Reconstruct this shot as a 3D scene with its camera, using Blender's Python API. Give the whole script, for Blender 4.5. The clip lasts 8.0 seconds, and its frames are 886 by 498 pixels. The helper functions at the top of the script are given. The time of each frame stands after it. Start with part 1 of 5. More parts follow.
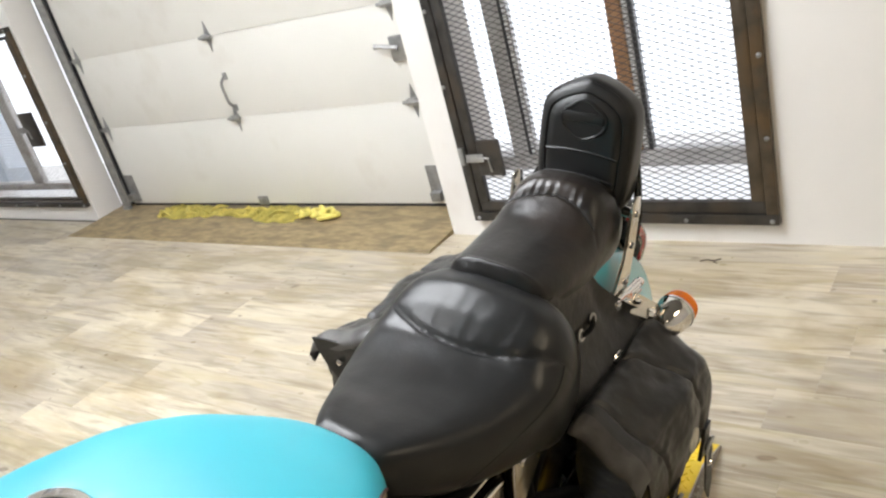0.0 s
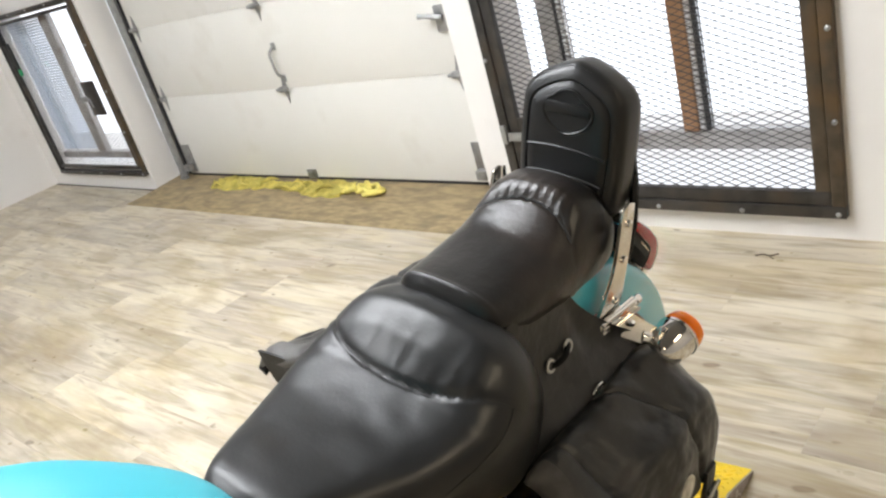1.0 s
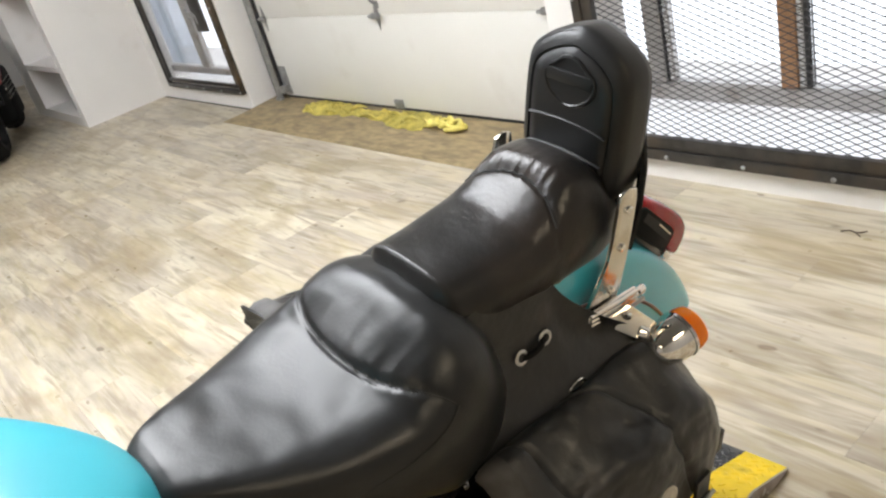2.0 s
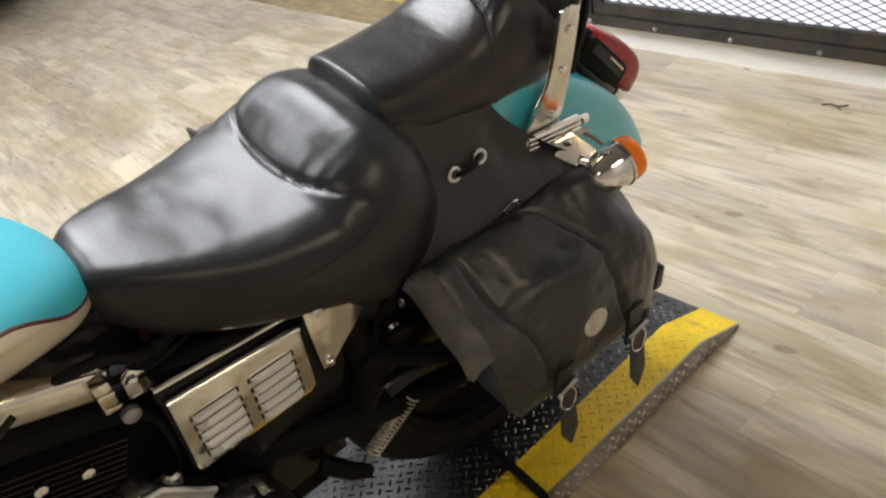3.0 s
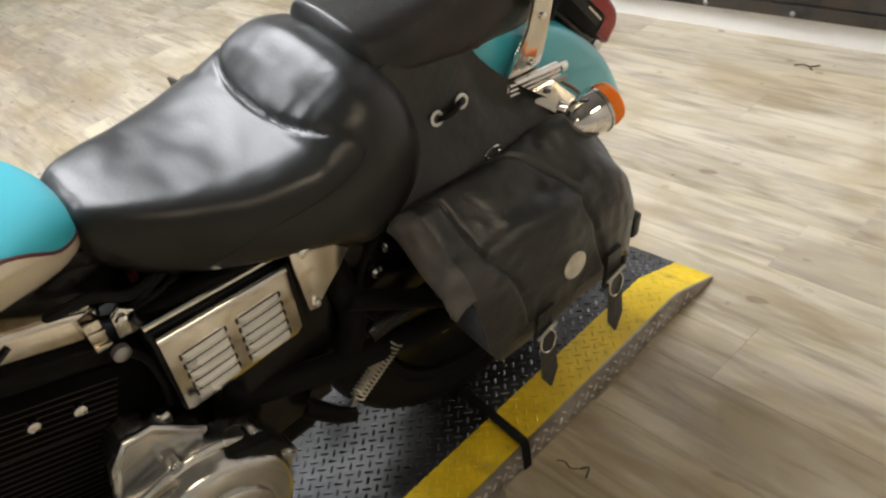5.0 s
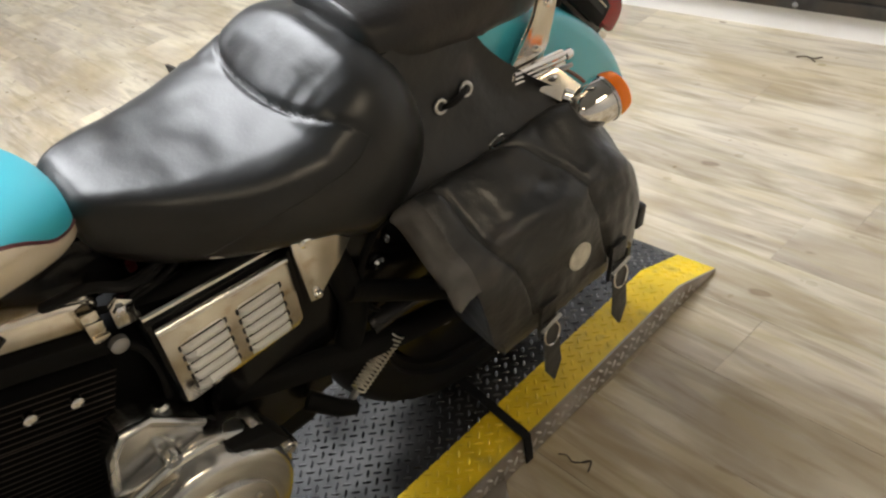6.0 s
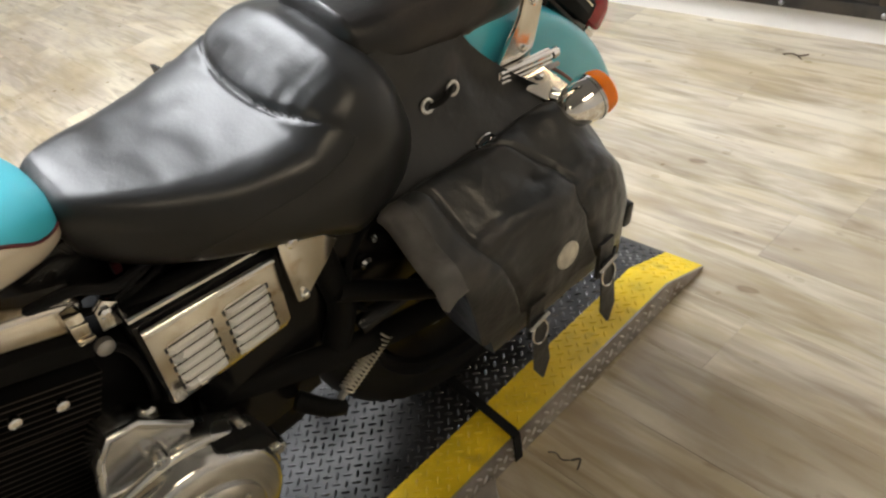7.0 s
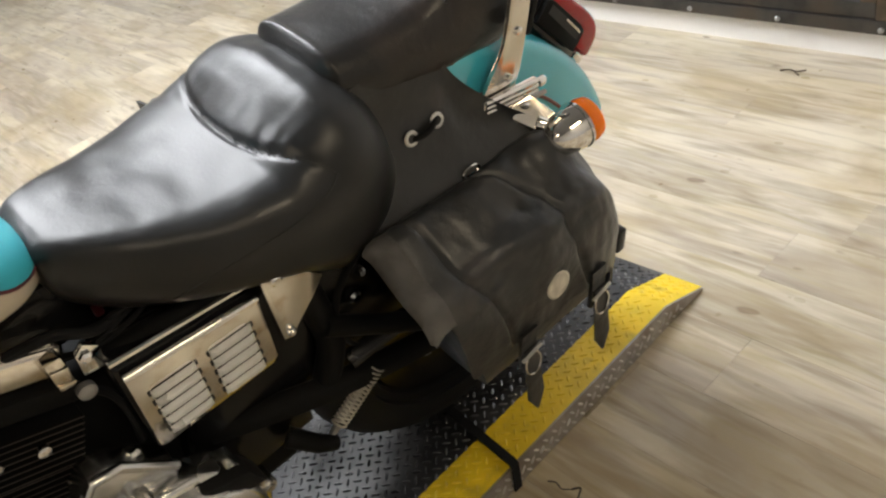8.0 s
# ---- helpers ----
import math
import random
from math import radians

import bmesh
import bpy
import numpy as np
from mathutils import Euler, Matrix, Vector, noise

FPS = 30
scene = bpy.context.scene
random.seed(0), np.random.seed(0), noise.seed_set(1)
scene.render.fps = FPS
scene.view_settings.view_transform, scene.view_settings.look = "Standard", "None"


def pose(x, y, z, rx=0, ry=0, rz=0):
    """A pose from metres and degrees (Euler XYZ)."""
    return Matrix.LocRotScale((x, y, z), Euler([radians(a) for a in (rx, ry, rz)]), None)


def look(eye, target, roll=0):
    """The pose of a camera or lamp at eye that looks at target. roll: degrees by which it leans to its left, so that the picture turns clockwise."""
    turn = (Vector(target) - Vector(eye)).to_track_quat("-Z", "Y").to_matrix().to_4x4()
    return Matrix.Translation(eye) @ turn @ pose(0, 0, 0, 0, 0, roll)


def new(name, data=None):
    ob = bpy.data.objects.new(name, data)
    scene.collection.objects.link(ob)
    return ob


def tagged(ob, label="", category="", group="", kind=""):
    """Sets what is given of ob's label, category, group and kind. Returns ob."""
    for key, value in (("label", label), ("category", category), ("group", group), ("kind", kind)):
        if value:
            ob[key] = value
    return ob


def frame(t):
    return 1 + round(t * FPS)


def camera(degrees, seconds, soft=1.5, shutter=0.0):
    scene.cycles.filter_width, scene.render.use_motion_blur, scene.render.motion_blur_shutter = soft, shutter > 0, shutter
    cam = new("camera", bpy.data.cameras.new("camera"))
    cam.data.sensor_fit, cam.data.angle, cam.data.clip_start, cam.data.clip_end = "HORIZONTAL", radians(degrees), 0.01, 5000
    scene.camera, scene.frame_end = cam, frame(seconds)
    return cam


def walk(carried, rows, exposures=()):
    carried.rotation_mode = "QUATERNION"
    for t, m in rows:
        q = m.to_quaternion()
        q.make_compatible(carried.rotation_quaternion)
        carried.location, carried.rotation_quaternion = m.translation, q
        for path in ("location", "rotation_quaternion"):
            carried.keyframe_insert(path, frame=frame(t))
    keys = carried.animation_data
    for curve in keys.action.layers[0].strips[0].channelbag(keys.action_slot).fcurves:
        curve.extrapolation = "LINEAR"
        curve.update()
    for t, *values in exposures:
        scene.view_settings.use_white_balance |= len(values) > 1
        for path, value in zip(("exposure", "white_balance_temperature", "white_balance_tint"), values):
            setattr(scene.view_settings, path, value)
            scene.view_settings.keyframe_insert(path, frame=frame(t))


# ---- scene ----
cam = camera(57.3, 8.0, 2.3)
PATH = [
    (0, (0.427, 0.477, 1.44), (-0.754, 1.891, 0.66), -15.6),
    (0.5, (0.496, 0.554, 1.421), (-0.645, 1.961, 0.573), -15.7),
    (1, (0.461, 0.726, 1.382), (-0.87, 1.987, 0.584), -16.7),
    (1.2, (0.46, 0.781, 1.391), (-0.926, 1.984, 0.597), -19.4),
    (2.3, (0.559, 0.925, 1.322), (-0.966, 1.831, 0.397), -14.3),
    (2.5, (0.579, 0.921, 1.288), (-0.945, 1.787, 0.326), -13.8),
    (3, (0.605, 0.925, 1.257), (-0.826, 1.795, 0.164), -15.8),
    (3.5, (0.61, 0.904, 1.261), (-0.789, 1.815, 0.16), -15.1),
    (4, (0.624, 0.898, 1.25), (-0.728, 1.817, 0.098), -15.2),
    (4.5, (0.626, 0.899, 1.239), (-0.716, 1.807, 0.068), -14.8),
    (4.7, (0.628, 0.891, 1.241), (-0.745, 1.776, 0.086), -15.5),
    (6, (0.609, 0.889, 1.229), (-0.752, 1.766, 0.055), -15.2),
    (6.5, (0.607, 0.891, 1.228), (-0.741, 1.776, 0.045), -15.3),
    (7, (0.61, 0.893, 1.229), (-0.734, 1.785, 0.046), -15.1),
    (7.5, (0.621, 0.907, 1.227), (-0.719, 1.824, 0.059), -15.6),
    (8, (0.613, 0.928, 1.232), (-0.757, 1.828, 0.087), -16.4),
]
EXPOSURES = [(0, -0.08), (1, -0.06), (2.4, -0.06), (3.2, -0.10), (4.6, -0.06), (6, -0.03), (8, 0.06)]
walk(cam, [(t, look(eye, target, roll)) for t, eye, target, roll in PATH], EXPOSURES)

# ---- world, sky and lamps ----
world = bpy.data.worlds.new("world")
scene.world = world
world.use_nodes = True
wn, wl = world.node_tree.nodes, world.node_tree.links
sky = wn.new("ShaderNodeTexSky")
sky.sky_type, sky.sun_disc = "NISHITA", False
sky.sun_elevation, sky.sun_rotation = radians(25), radians(200)
wl.new(sky.outputs[0], wn["Background"].inputs[0])
wn["Background"].inputs[1].default_value = 0.12


# ---- materials ----
def mat(name, base, rough=0.5, metal=0.0, grain=None, bump=None, stain_or_sheen=None, coat=0.0, stretch=(1, 1, 1), rvar=0.0, spec=0.5, crease=None):
    """grain: (scale, amount); bump: (scale, strength, metres); stain: (scale, colour, low, high)."""
    m = bpy.data.materials.new(name)
    m.use_nodes = True
    n, l = m.node_tree.nodes, m.node_tree.links
    b = n["Principled BSDF"]
    b.inputs["Base Color"].default_value = (*base, 1)
    b.inputs["Roughness"].default_value = rough
    b.inputs["Metallic"].default_value = metal
    b.inputs["Coat Weight"].default_value = coat
    b.inputs["Coat Roughness"].default_value = 0.06
    b.inputs["Specular IOR Level"].default_value = spec
    tc, mp = n.new("ShaderNodeTexCoord"), n.new("ShaderNodeMapping")
    mp.inputs["Scale"].default_value = stretch
    l.new(tc.outputs["Object"], mp.inputs[0])

    def tex(scale, detail=4.0):
        t = n.new("ShaderNodeTexNoise")
        t.inputs["Scale"].default_value, t.inputs["Detail"].default_value = scale, detail
        l.new(mp.outputs[0], t.inputs["Vector"])
        return t.outputs["Fac"]

    def mix(fac, a, c, kind="MIX"):
        x = n.new("ShaderNodeMix")
        x.data_type, x.blend_type = "RGBA", kind
        for sock, v in ((x.inputs["Factor"], fac), (x.inputs["A"], a), (x.inputs["B"], c)):
            if isinstance(v, bpy.types.NodeSocket):
                l.new(v, sock)
            elif isinstance(v, tuple):
                sock.default_value = (*v, 1)
            else:
                sock.default_value = v
        return x.outputs["Result"]

    def ramp(src, lo, hi, a, c):
        r = n.new("ShaderNodeMapRange")
        l.new(src, r.inputs["Value"])
        for k, v in (("From Min", lo), ("From Max", hi), ("To Min", a), ("To Max", c)):
            r.inputs[k].default_value = v
        return r.outputs["Result"]

    col = base
    if grain:
        k = ramp(tex(grain[0], 6.0), 0.3, 0.7, 1 - grain[1], 1 + grain[1])
        col = mix(1.0, col, k, "MULTIPLY")
    if stain_or_sheen:
        col = mix(ramp(tex(stain_or_sheen[0], 5.0), stain_or_sheen[2], stain_or_sheen[3], 0.0, 1.0), col, stain_or_sheen[1])
    if isinstance(col, bpy.types.NodeSocket):
        l.new(col, b.inputs["Base Color"])
    if rvar:
        l.new(ramp(tex(9.0, 2.0), 0.15, 0.85, rough - 1.5 * rvar, rough + 1.5 * rvar), b.inputs["Roughness"])
    if crease:
        b2 = n.new("ShaderNodeBump")
        b2.inputs["Strength"].default_value, b2.inputs["Distance"].default_value = crease[1], crease[2]
        l.new(tex(crease[0], 3.0), b2.inputs["Height"])
    if bump:
        bn = n.new("ShaderNodeBump")
        bn.inputs["Strength"].default_value, bn.inputs["Distance"].default_value = bump[1], bump[2]
        l.new(tex(bump[0], 5.0), bn.inputs["Height"])
        if crease:
            l.new(b2.outputs[0], bn.inputs["Normal"])
        l.new(bn.outputs[0], b.inputs["Normal"])
    return m


def plank_mat():
    """Limed-oak vinyl boards, each with its own shade, streaked along x, with knots."""
    m = mat("vinyl_plank", (0.52, 0.43, 0.29), 0.33, rvar=0.07)
    n, l = m.node_tree.nodes, m.node_tree.links
    b = n["Principled BSDF"]
    tc, info = n.new("ShaderNodeTexCoord"), n.new("ShaderNodeObjectInfo")
    off = n.new("ShaderNodeVectorMath")
    off.operation = "MULTIPLY_ADD"
    rnd = n.new("ShaderNodeCombineXYZ")
    for i in range(3):
        l.new(info.outputs["Random"], rnd.inputs[i])
    l.new(rnd.outputs[0], off.inputs[0])
    off.inputs[1].default_value = (31, 17, 5)
    l.new(tc.outputs["Object"], off.inputs[2])

    def noise_of(stretch, scale, detail, dist=0.0):
        mp, t = n.new("ShaderNodeMapping"), n.new("ShaderNodeTexNoise")
        mp.inputs["Scale"].default_value = stretch
        l.new(off.outputs[0], mp.inputs[0])
        l.new(mp.outputs[0], t.inputs["Vector"])
        t.inputs["Scale"].default_value, t.inputs["Detail"].default_value, t.inputs["Distortion"].default_value = scale, detail, dist
        return t.outputs["Fac"]

    def blend(lo, hi, src, colour, under, top=1.0):
        r, x = n.new("ShaderNodeMapRange"), n.new("ShaderNodeMix")
        l.new(src, r.inputs["Value"])
        r.inputs["From Min"].default_value, r.inputs["From Max"].default_value = lo, hi
        r.inputs["To Max"].default_value = top
        x.data_type = "RGBA"
        l.new(r.outputs[0], x.inputs["Factor"])
        if isinstance(under, tuple):
            x.inputs["A"].default_value = (*under, 1)
        else:
            l.new(under, x.inputs["A"])
        x.inputs["B"].default_value = (*colour, 1)
        return x.outputs["Result"]

    c = blend(0.38, 0.64, noise_of((0.8, 3.6, 1), 1.7, 4, 0.8), (0.385, 0.330, 0.265), (0.610, 0.545, 0.425))
    c = blend(0.50, 0.66, noise_of((1.2, 8, 1), 2.0, 4, 0.8), (0.53, 0.455, 0.300), c, 0.70)
    c = blend(0.48, 0.70, noise_of((1.3, 10, 1), 2.3, 5, 1.0), (0.255, 0.200, 0.135), c, 0.78)
    c = blend(0.52, 0.75, noise_of((1.6, 26, 1), 3.0, 4), (0.66, 0.60, 0.49), c, 0.45)
    c = blend(0.74, 0.80, noise_of((5.5, 9, 1), 2.4, 1, 0.3), (0.15, 0.105, 0.065), c, 0.7)
    # broad worn patches that run across the boards
    geo, pm, pt = n.new("ShaderNodeNewGeometry"), n.new("ShaderNodeMapping"), n.new("ShaderNodeTexNoise")
    pm.inputs["Scale"].default_value = (1.0, 2.4, 1.0)
    l.new(geo.outputs["Position"], pm.inputs[0])
    l.new(pm.outputs[0], pt.inputs["Vector"])
    pt.inputs["Scale"].default_value, pt.inputs["Detail"].default_value, pt.inputs["Distortion"].default_value = 1.9, 6.0, 0.9
    c = blend(0.47, 0.64, pt.outputs["Fac"], (0.300, 0.222, 0.112), c, 0.58)
    c = blend(0.56, 0.74, noise_of((1.1, 6, 1), 3.6, 5, 1.2), (0.36, 0.30, 0.14), c, 0.45)
    hue = n.new("ShaderNodeHueSaturation")
    mr = n.new("ShaderNodeMapRange")
    l.new(info.outputs["Random"], mr.inputs["Value"])
    mr.inputs["To Min"].default_value, mr.inputs["To Max"].default_value = 0.87, 1.10
    l.new(mr.outputs[0], hue.inputs["Value"])
    l.new(c, hue.inputs["Color"])
    l.new(hue.outputs[0], b.inputs["Base Color"])
    bn = n.new("ShaderNodeBump")
    bn.inputs["Strength"].default_value, bn.inputs["Distance"].default_value = 0.12, 0.002
    l.new(noise_of((2, 40, 1), 3.0, 4), bn.inputs["Height"])
    l.new(bn.outputs[0], b.inputs["Normal"])
    return m


def glow(name, colour, strength):
    m = bpy.data.materials.new(name)
    m.use_nodes = True
    n, l = m.node_tree.nodes, m.node_tree.links
    n.remove(n["Principled BSDF"])
    e = n.new("ShaderNodeEmission")
    e.inputs[0].default_value, e.inputs[1].default_value = (*colour, 1), strength
    l.new(e.outputs[0], n["Material Output"].inputs[0])
    return m


def lens_mat(name, colour, rough=0.12):
    m = mat(name, colour, rough, coat=0.08, spec=0.3)
    b = m.node_tree.nodes["Principled BSDF"]
    b.inputs["Subsurface Weight"].default_value = 0.35
    b.inputs["Subsurface Radius"].default_value = (0.02, 0.008, 0.004)
    return m


PLANK = plank_mat()
LEATHER = mat("seat_leather", (0.0140, 0.0145, 0.0150), 0.33, grain=(14, 0.2), crease=(26, 0.12, 0.005), bump=(240, 0.16, 0.0012), stain_or_sheen=(5, (0.024, 0.019, 0.016), 0.52, 0.74), rvar=0.03, spec=0.42)
# The brown blotches put the bag's soft lamp sheen into its colour.
BAGHIDE = mat("bag_leather", (0.0108, 0.0115, 0.0122), 0.36, grain=(11, 0.3), crease=(15, 0.70, 0.009), bump=(300, 0.25, 0.0015), stain_or_sheen=(9, (0.055, 0.044, 0.038), 0.58, 0.74), rvar=0.05, spec=0.60)
# Brown blotches here carry the passenger seat's warm sheen.
PILHIDE = mat("pillion_leather", (0.0105, 0.0098, 0.0094), 0.31, grain=(14, 0.25), crease=(26, 0.30, 0.006), bump=(330, 0.25, 0.0012), stain_or_sheen=(6, (0.036, 0.027, 0.022), 0.50, 0.74), rvar=0.04, spec=0.45)
PADHIDE = mat("pad_vinyl", (0.009, 0.0092, 0.0095), 0.36, crease=(18, 0.15, 0.004), bump=(380, 0.2, 0.0012), rvar=0.05)
THREAD = mat("thread", (0.02, 0.02, 0.02), 0.6)
TEAL = mat("teal_paint", (0.042, 0.43, 0.535), 0.46, grain=(3, 0.04), coat=0.10)
# Same paint as TEAL, but glossier, and lightened for the fender's reflections.
TEALGLOSS = mat("brightened_gloss_teal", (0.055, 0.46, 0.585), 0.30, grain=(3, 0.04), coat=0.85)
CREAM = mat("cream_paint", (0.72, 0.63, 0.49), 0.25, grain=(3, 0.04), coat=0.9)
MAROON = mat("maroon_line", (0.10, 0.012, 0.016), 0.3, coat=0.5)
CHROME = mat("chrome", (0.82, 0.81, 0.79), 0.07, 1.0, rvar=0.03)
BRUSHED = mat("polished_steel", (0.76, 0.72, 0.65), 0.17, 1.0, grain=(18, 0.10), stain_or_sheen=(26, (0.44, 0.33, 0.19), 0.56, 0.76), rvar=0.05)
ALLOY = mat("cast_alloy", (0.55, 0.55, 0.545), 0.25, 1.0, grain=(16, 0.15), bump=(90, 0.04, 0.001), rvar=0.08)
BLACK = mat("black_enamel", (0.006, 0.006, 0.0065), 0.22, grain=(20, 0.3), rvar=0.05, spec=0.25)
FINBLACK = mat("black_wrinkle_paint", (0.006, 0.006, 0.006), 0.65, bump=(500, 0.2, 0.001), spec=0.10)
RUBBER = mat("rubber", (0.010, 0.010, 0.0105), 0.75, spec=0.15, grain=(25, 0.2), bump=(160, 0.2, 0.001))
RED = lens_mat("red_lens", (0.30, 0.008, 0.010), 0.22)
AMBER = lens_mat("amber_lens", (0.95, 0.23, 0.015), 0.2)
REDPLASTIC = mat("red_plastic", (0.45, 0.02, 0.02), 0.3, coat=0.4)
WHITEMETAL = mat("white_metal_disc", (0.62, 0.60, 0.54), 0.32, 0.8, grain=(60, 0.2), bump=(120, 0.3, 0.001))
PLATELUG = mat("worn_tread_bars", (0.19, 0.19, 0.195), 0.27, 0.8, grain=(12, 0.35), stain_or_sheen=(3.2, (0.035, 0.035, 0.037), 0.40, 0.56), rvar=0.08)
PLATE = mat("black_tread_plate", (0.022, 0.022, 0.023), 0.36, 0.35, grain=(9, 0.35), bump=(90, 0.12, 0.001), stain_or_sheen=(4, (0.12, 0.12, 0.12), 0.5, 0.75), rvar=0.1)
PLATESTEEL = mat("bare_tread_plate", (0.36, 0.335, 0.31), 0.42, 0.7, grain=(14, 0.25), stain_or_sheen=(11, (0.20, 0.15, 0.11), 0.5, 0.75), rvar=0.1)
LUGSTEEL = mat("worn_bright_steel", (0.50, 0.475, 0.45), 0.34, 0.85, grain=(30, 0.25))
YELLOW = mat("yellow_safety_paint", (0.72, 0.50, 0.012), 0.45, grain=(18, 0.14), bump=(60, 0.1, 0.001), stain_or_sheen=(13, (0.34, 0.24, 0.03), 0.60, 0.78), rvar=0.08)
WALLPAINT = mat("white_wall_paint", (0.80, 0.775, 0.745), 0.55, grain=(2.2, 0.03), bump=(120, 0.08, 0.001), stain_or_sheen=(2.5, (0.68, 0.63, 0.58), 0.62, 0.85))
# Greys of the ceiling and walls out of view, chosen to limit fill light.
CEILPAINT = mat("unseen_ceiling_grey", (0.22, 0.22, 0.22), 0.8, grain=(3, 0.05))
BACKWALL = mat("unseen_wall_grey", (0.50, 0.49, 0.475), 0.7, grain=(2.2, 0.05), bump=(120, 0.08, 0.001))
DOORPAINT = mat("garage_door_steel", (0.74, 0.725, 0.68), 0.42, grain=(1.5, 0.03), bump=(220, 0.05, 0.0006), stain_or_sheen=(3, (0.64, 0.61, 0.55), 0.6, 0.85))
GALV = mat("galvanised_steel", (0.36, 0.36, 0.355), 0.46, 0.75, grain=(25, 0.2))
GATESTEEL = mat("raw_gate_steel", (0.070, 0.066, 0.062), 0.45, 0.7, grain=(14, 0.3), stain_or_sheen=(7, (0.085, 0.070, 0.056), 0.5, 0.72), bump=(60, 0.1, 0.001))
LEAFSTEEL = mat("rusty_gate_steel", (0.085, 0.066, 0.046), 0.5, 0.55, grain=(14, 0.35), stain_or_sheen=(9, (0.13, 0.085, 0.045), 0.48, 0.72), bump=(60, 0.1, 0.001))
MESHSTEEL = mat("expanded_steel", (0.055, 0.052, 0.052), 0.5, 0.5)
TIMBER = mat("window_timber", (0.36, 0.19, 0.09), 0.55, grain=(6, 0.25), stretch=(6, 6, 0.6), bump=(30, 0.15, 0.001))
GREYFRAME = mat("grey_window_frame", (0.42, 0.40, 0.38), 0.5, grain=(12, 0.15), stain_or_sheen=(9, (0.26, 0.22, 0.19), 0.55, 0.75))
GREENTAG = mat("green_plastic", (0.03, 0.42, 0.16), 0.4)
SEAL = mat("black_seal", (0.018, 0.018, 0.018), 0.7, grain=(12, 0.3))
RAMPWOOD = mat("worn_plywood", (0.30, 0.225, 0.120), 0.6, grain=(9, 0.25), stretch=(1.6, 4, 1), stain_or_sheen=(4, (0.17, 0.13, 0.075), 0.45, 0.70), bump=(40, 0.15, 0.001))
TOWEL = mat("yellow_towel", (0.74, 0.64, 0.17), 0.95, grain=(16, 0.2), bump=(350, 0.5, 0.003), stain_or_sheen=(9, (0.45, 0.36, 0.06), 0.58, 0.78))
SNOW = glow("bright_outdoors", (0.89, 0.93, 1.0), 2.2)
# Glow of the ceiling fixtures that are added out of view.
TUBE = glow("added_lamp_glow", (0.93, 0.955, 0.99), 40.0)
TUBEWARM = glow("added_warm_lamp_glow", (1.0, 0.84, 0.60), 24.0)
LAMPBODY = mat("lamp_housing", (0.8, 0.8, 0.8), 0.4)
GLASS = mat("window_glass", (1, 1, 1), 0.02)
GLASS.node_tree.nodes["Principled BSDF"].inputs["Transmission Weight"].default_value = 1.0
GLASS.node_tree.nodes["Principled BSDF"].inputs["IOR"].default_value = 1.45


# ---- mesh helpers ----
HOME = {}


def thing(name, m, label, category, origin=(0, 0, 0), group=""):
    """An Empty at the base of a thing; its parts are given in the coordinates about origin."""
    ob = tagged(new(name), label, category, group)
    ob.empty_display_size = 0.1
    ob.matrix_world = m
    HOME[ob] = Vector(origin)
    return ob


def part(name, bm, material, parent=None, label="", sharp=42, kind=""):
    shift = HOME.get(parent, Vector())
    me = bpy.data.meshes.new(name)
    bmesh.ops.recalc_face_normals(bm, faces=bm.faces)
    bm.transform(Matrix.Translation(-shift))
    bm.to_mesh(me)
    bm.free()
    me.materials.append(material)
    me.polygons.foreach_set("use_smooth", [True] * len(me.polygons))
    me.set_sharp_from_angle(angle=radians(sharp))
    ob = new(name, me)
    if parent is not None:
        ob.parent = parent
        HOME[ob] = shift
    return tagged(ob, label, kind=kind)


def box(lo, hi, bev=0.0, bm=None, seg=2, turn=None):
    bm = bm or bmesh.new()
    g = bmesh.ops.create_cube(bm, size=1.0)
    size, mid = [b - a for a, b in zip(lo, hi)], [(a + b) / 2 for a, b in zip(lo, hi)]
    m = Matrix.Translation(mid) @ (turn or Matrix()) @ Matrix.Diagonal((*size, 1))
    bmesh.ops.transform(bm, matrix=m, verts=g["verts"])
    if bev:
        edges = list({e for v in g["verts"] for e in v.link_edges})
        bmesh.ops.bevel(bm, geom=edges, offset=bev, segments=seg, affect="EDGES", profile=0.5)
    return bm


def loft(rings, closed=True, caps=True, bm=None):
    bm = bm or bmesh.new()
    rows = [[bm.verts.new(p) for p in r] for r in rings]
    n = len(rows[0])
    for a, b in zip(rows, rows[1:]):
        for i in range(n if closed else n - 1):
            bm.faces.new((a[i], a[(i + 1) % n], b[(i + 1) % n], b[i]))
    if caps and closed:
        bm.faces.new(rows[0][::-1])
        bm.faces.new(rows[-1])
    return bm


def tube(pts, r, n=10, bm=None, closed=False, flat=1.0):
    """A round bar along pts; r is one radius or one for each point; flat squeezes it across."""
    pts = [Vector(p) for p in pts]
    rs = r if isinstance(r, (list, tuple)) else [r] * len(pts)
    rings, side = [], None
    for i, p in enumerate(pts):
        a = pts[i - 1] if i or closed else p
        b = pts[(i + 1) % len(pts)] if i < len(pts) - 1 or closed else p
        d = (b - a).normalized()
        if side is None:
            side = d.orthogonal().normalized()
        side = (side - d * side.dot(d)).normalized()
        up = d.cross(side)
        rings.append([p + (side * math.cos(q) * flat + up * math.sin(q)) * rs[i] for q in (2 * math.pi * k / n for k in range(n))])
    if closed:
        rings.append(rings[0])
        bm = loft(rings, True, False, bm)
        bmesh.ops.remove_doubles(bm, verts=bm.verts, dist=1e-6)
        return bm
    return loft(rings, True, True, bm)


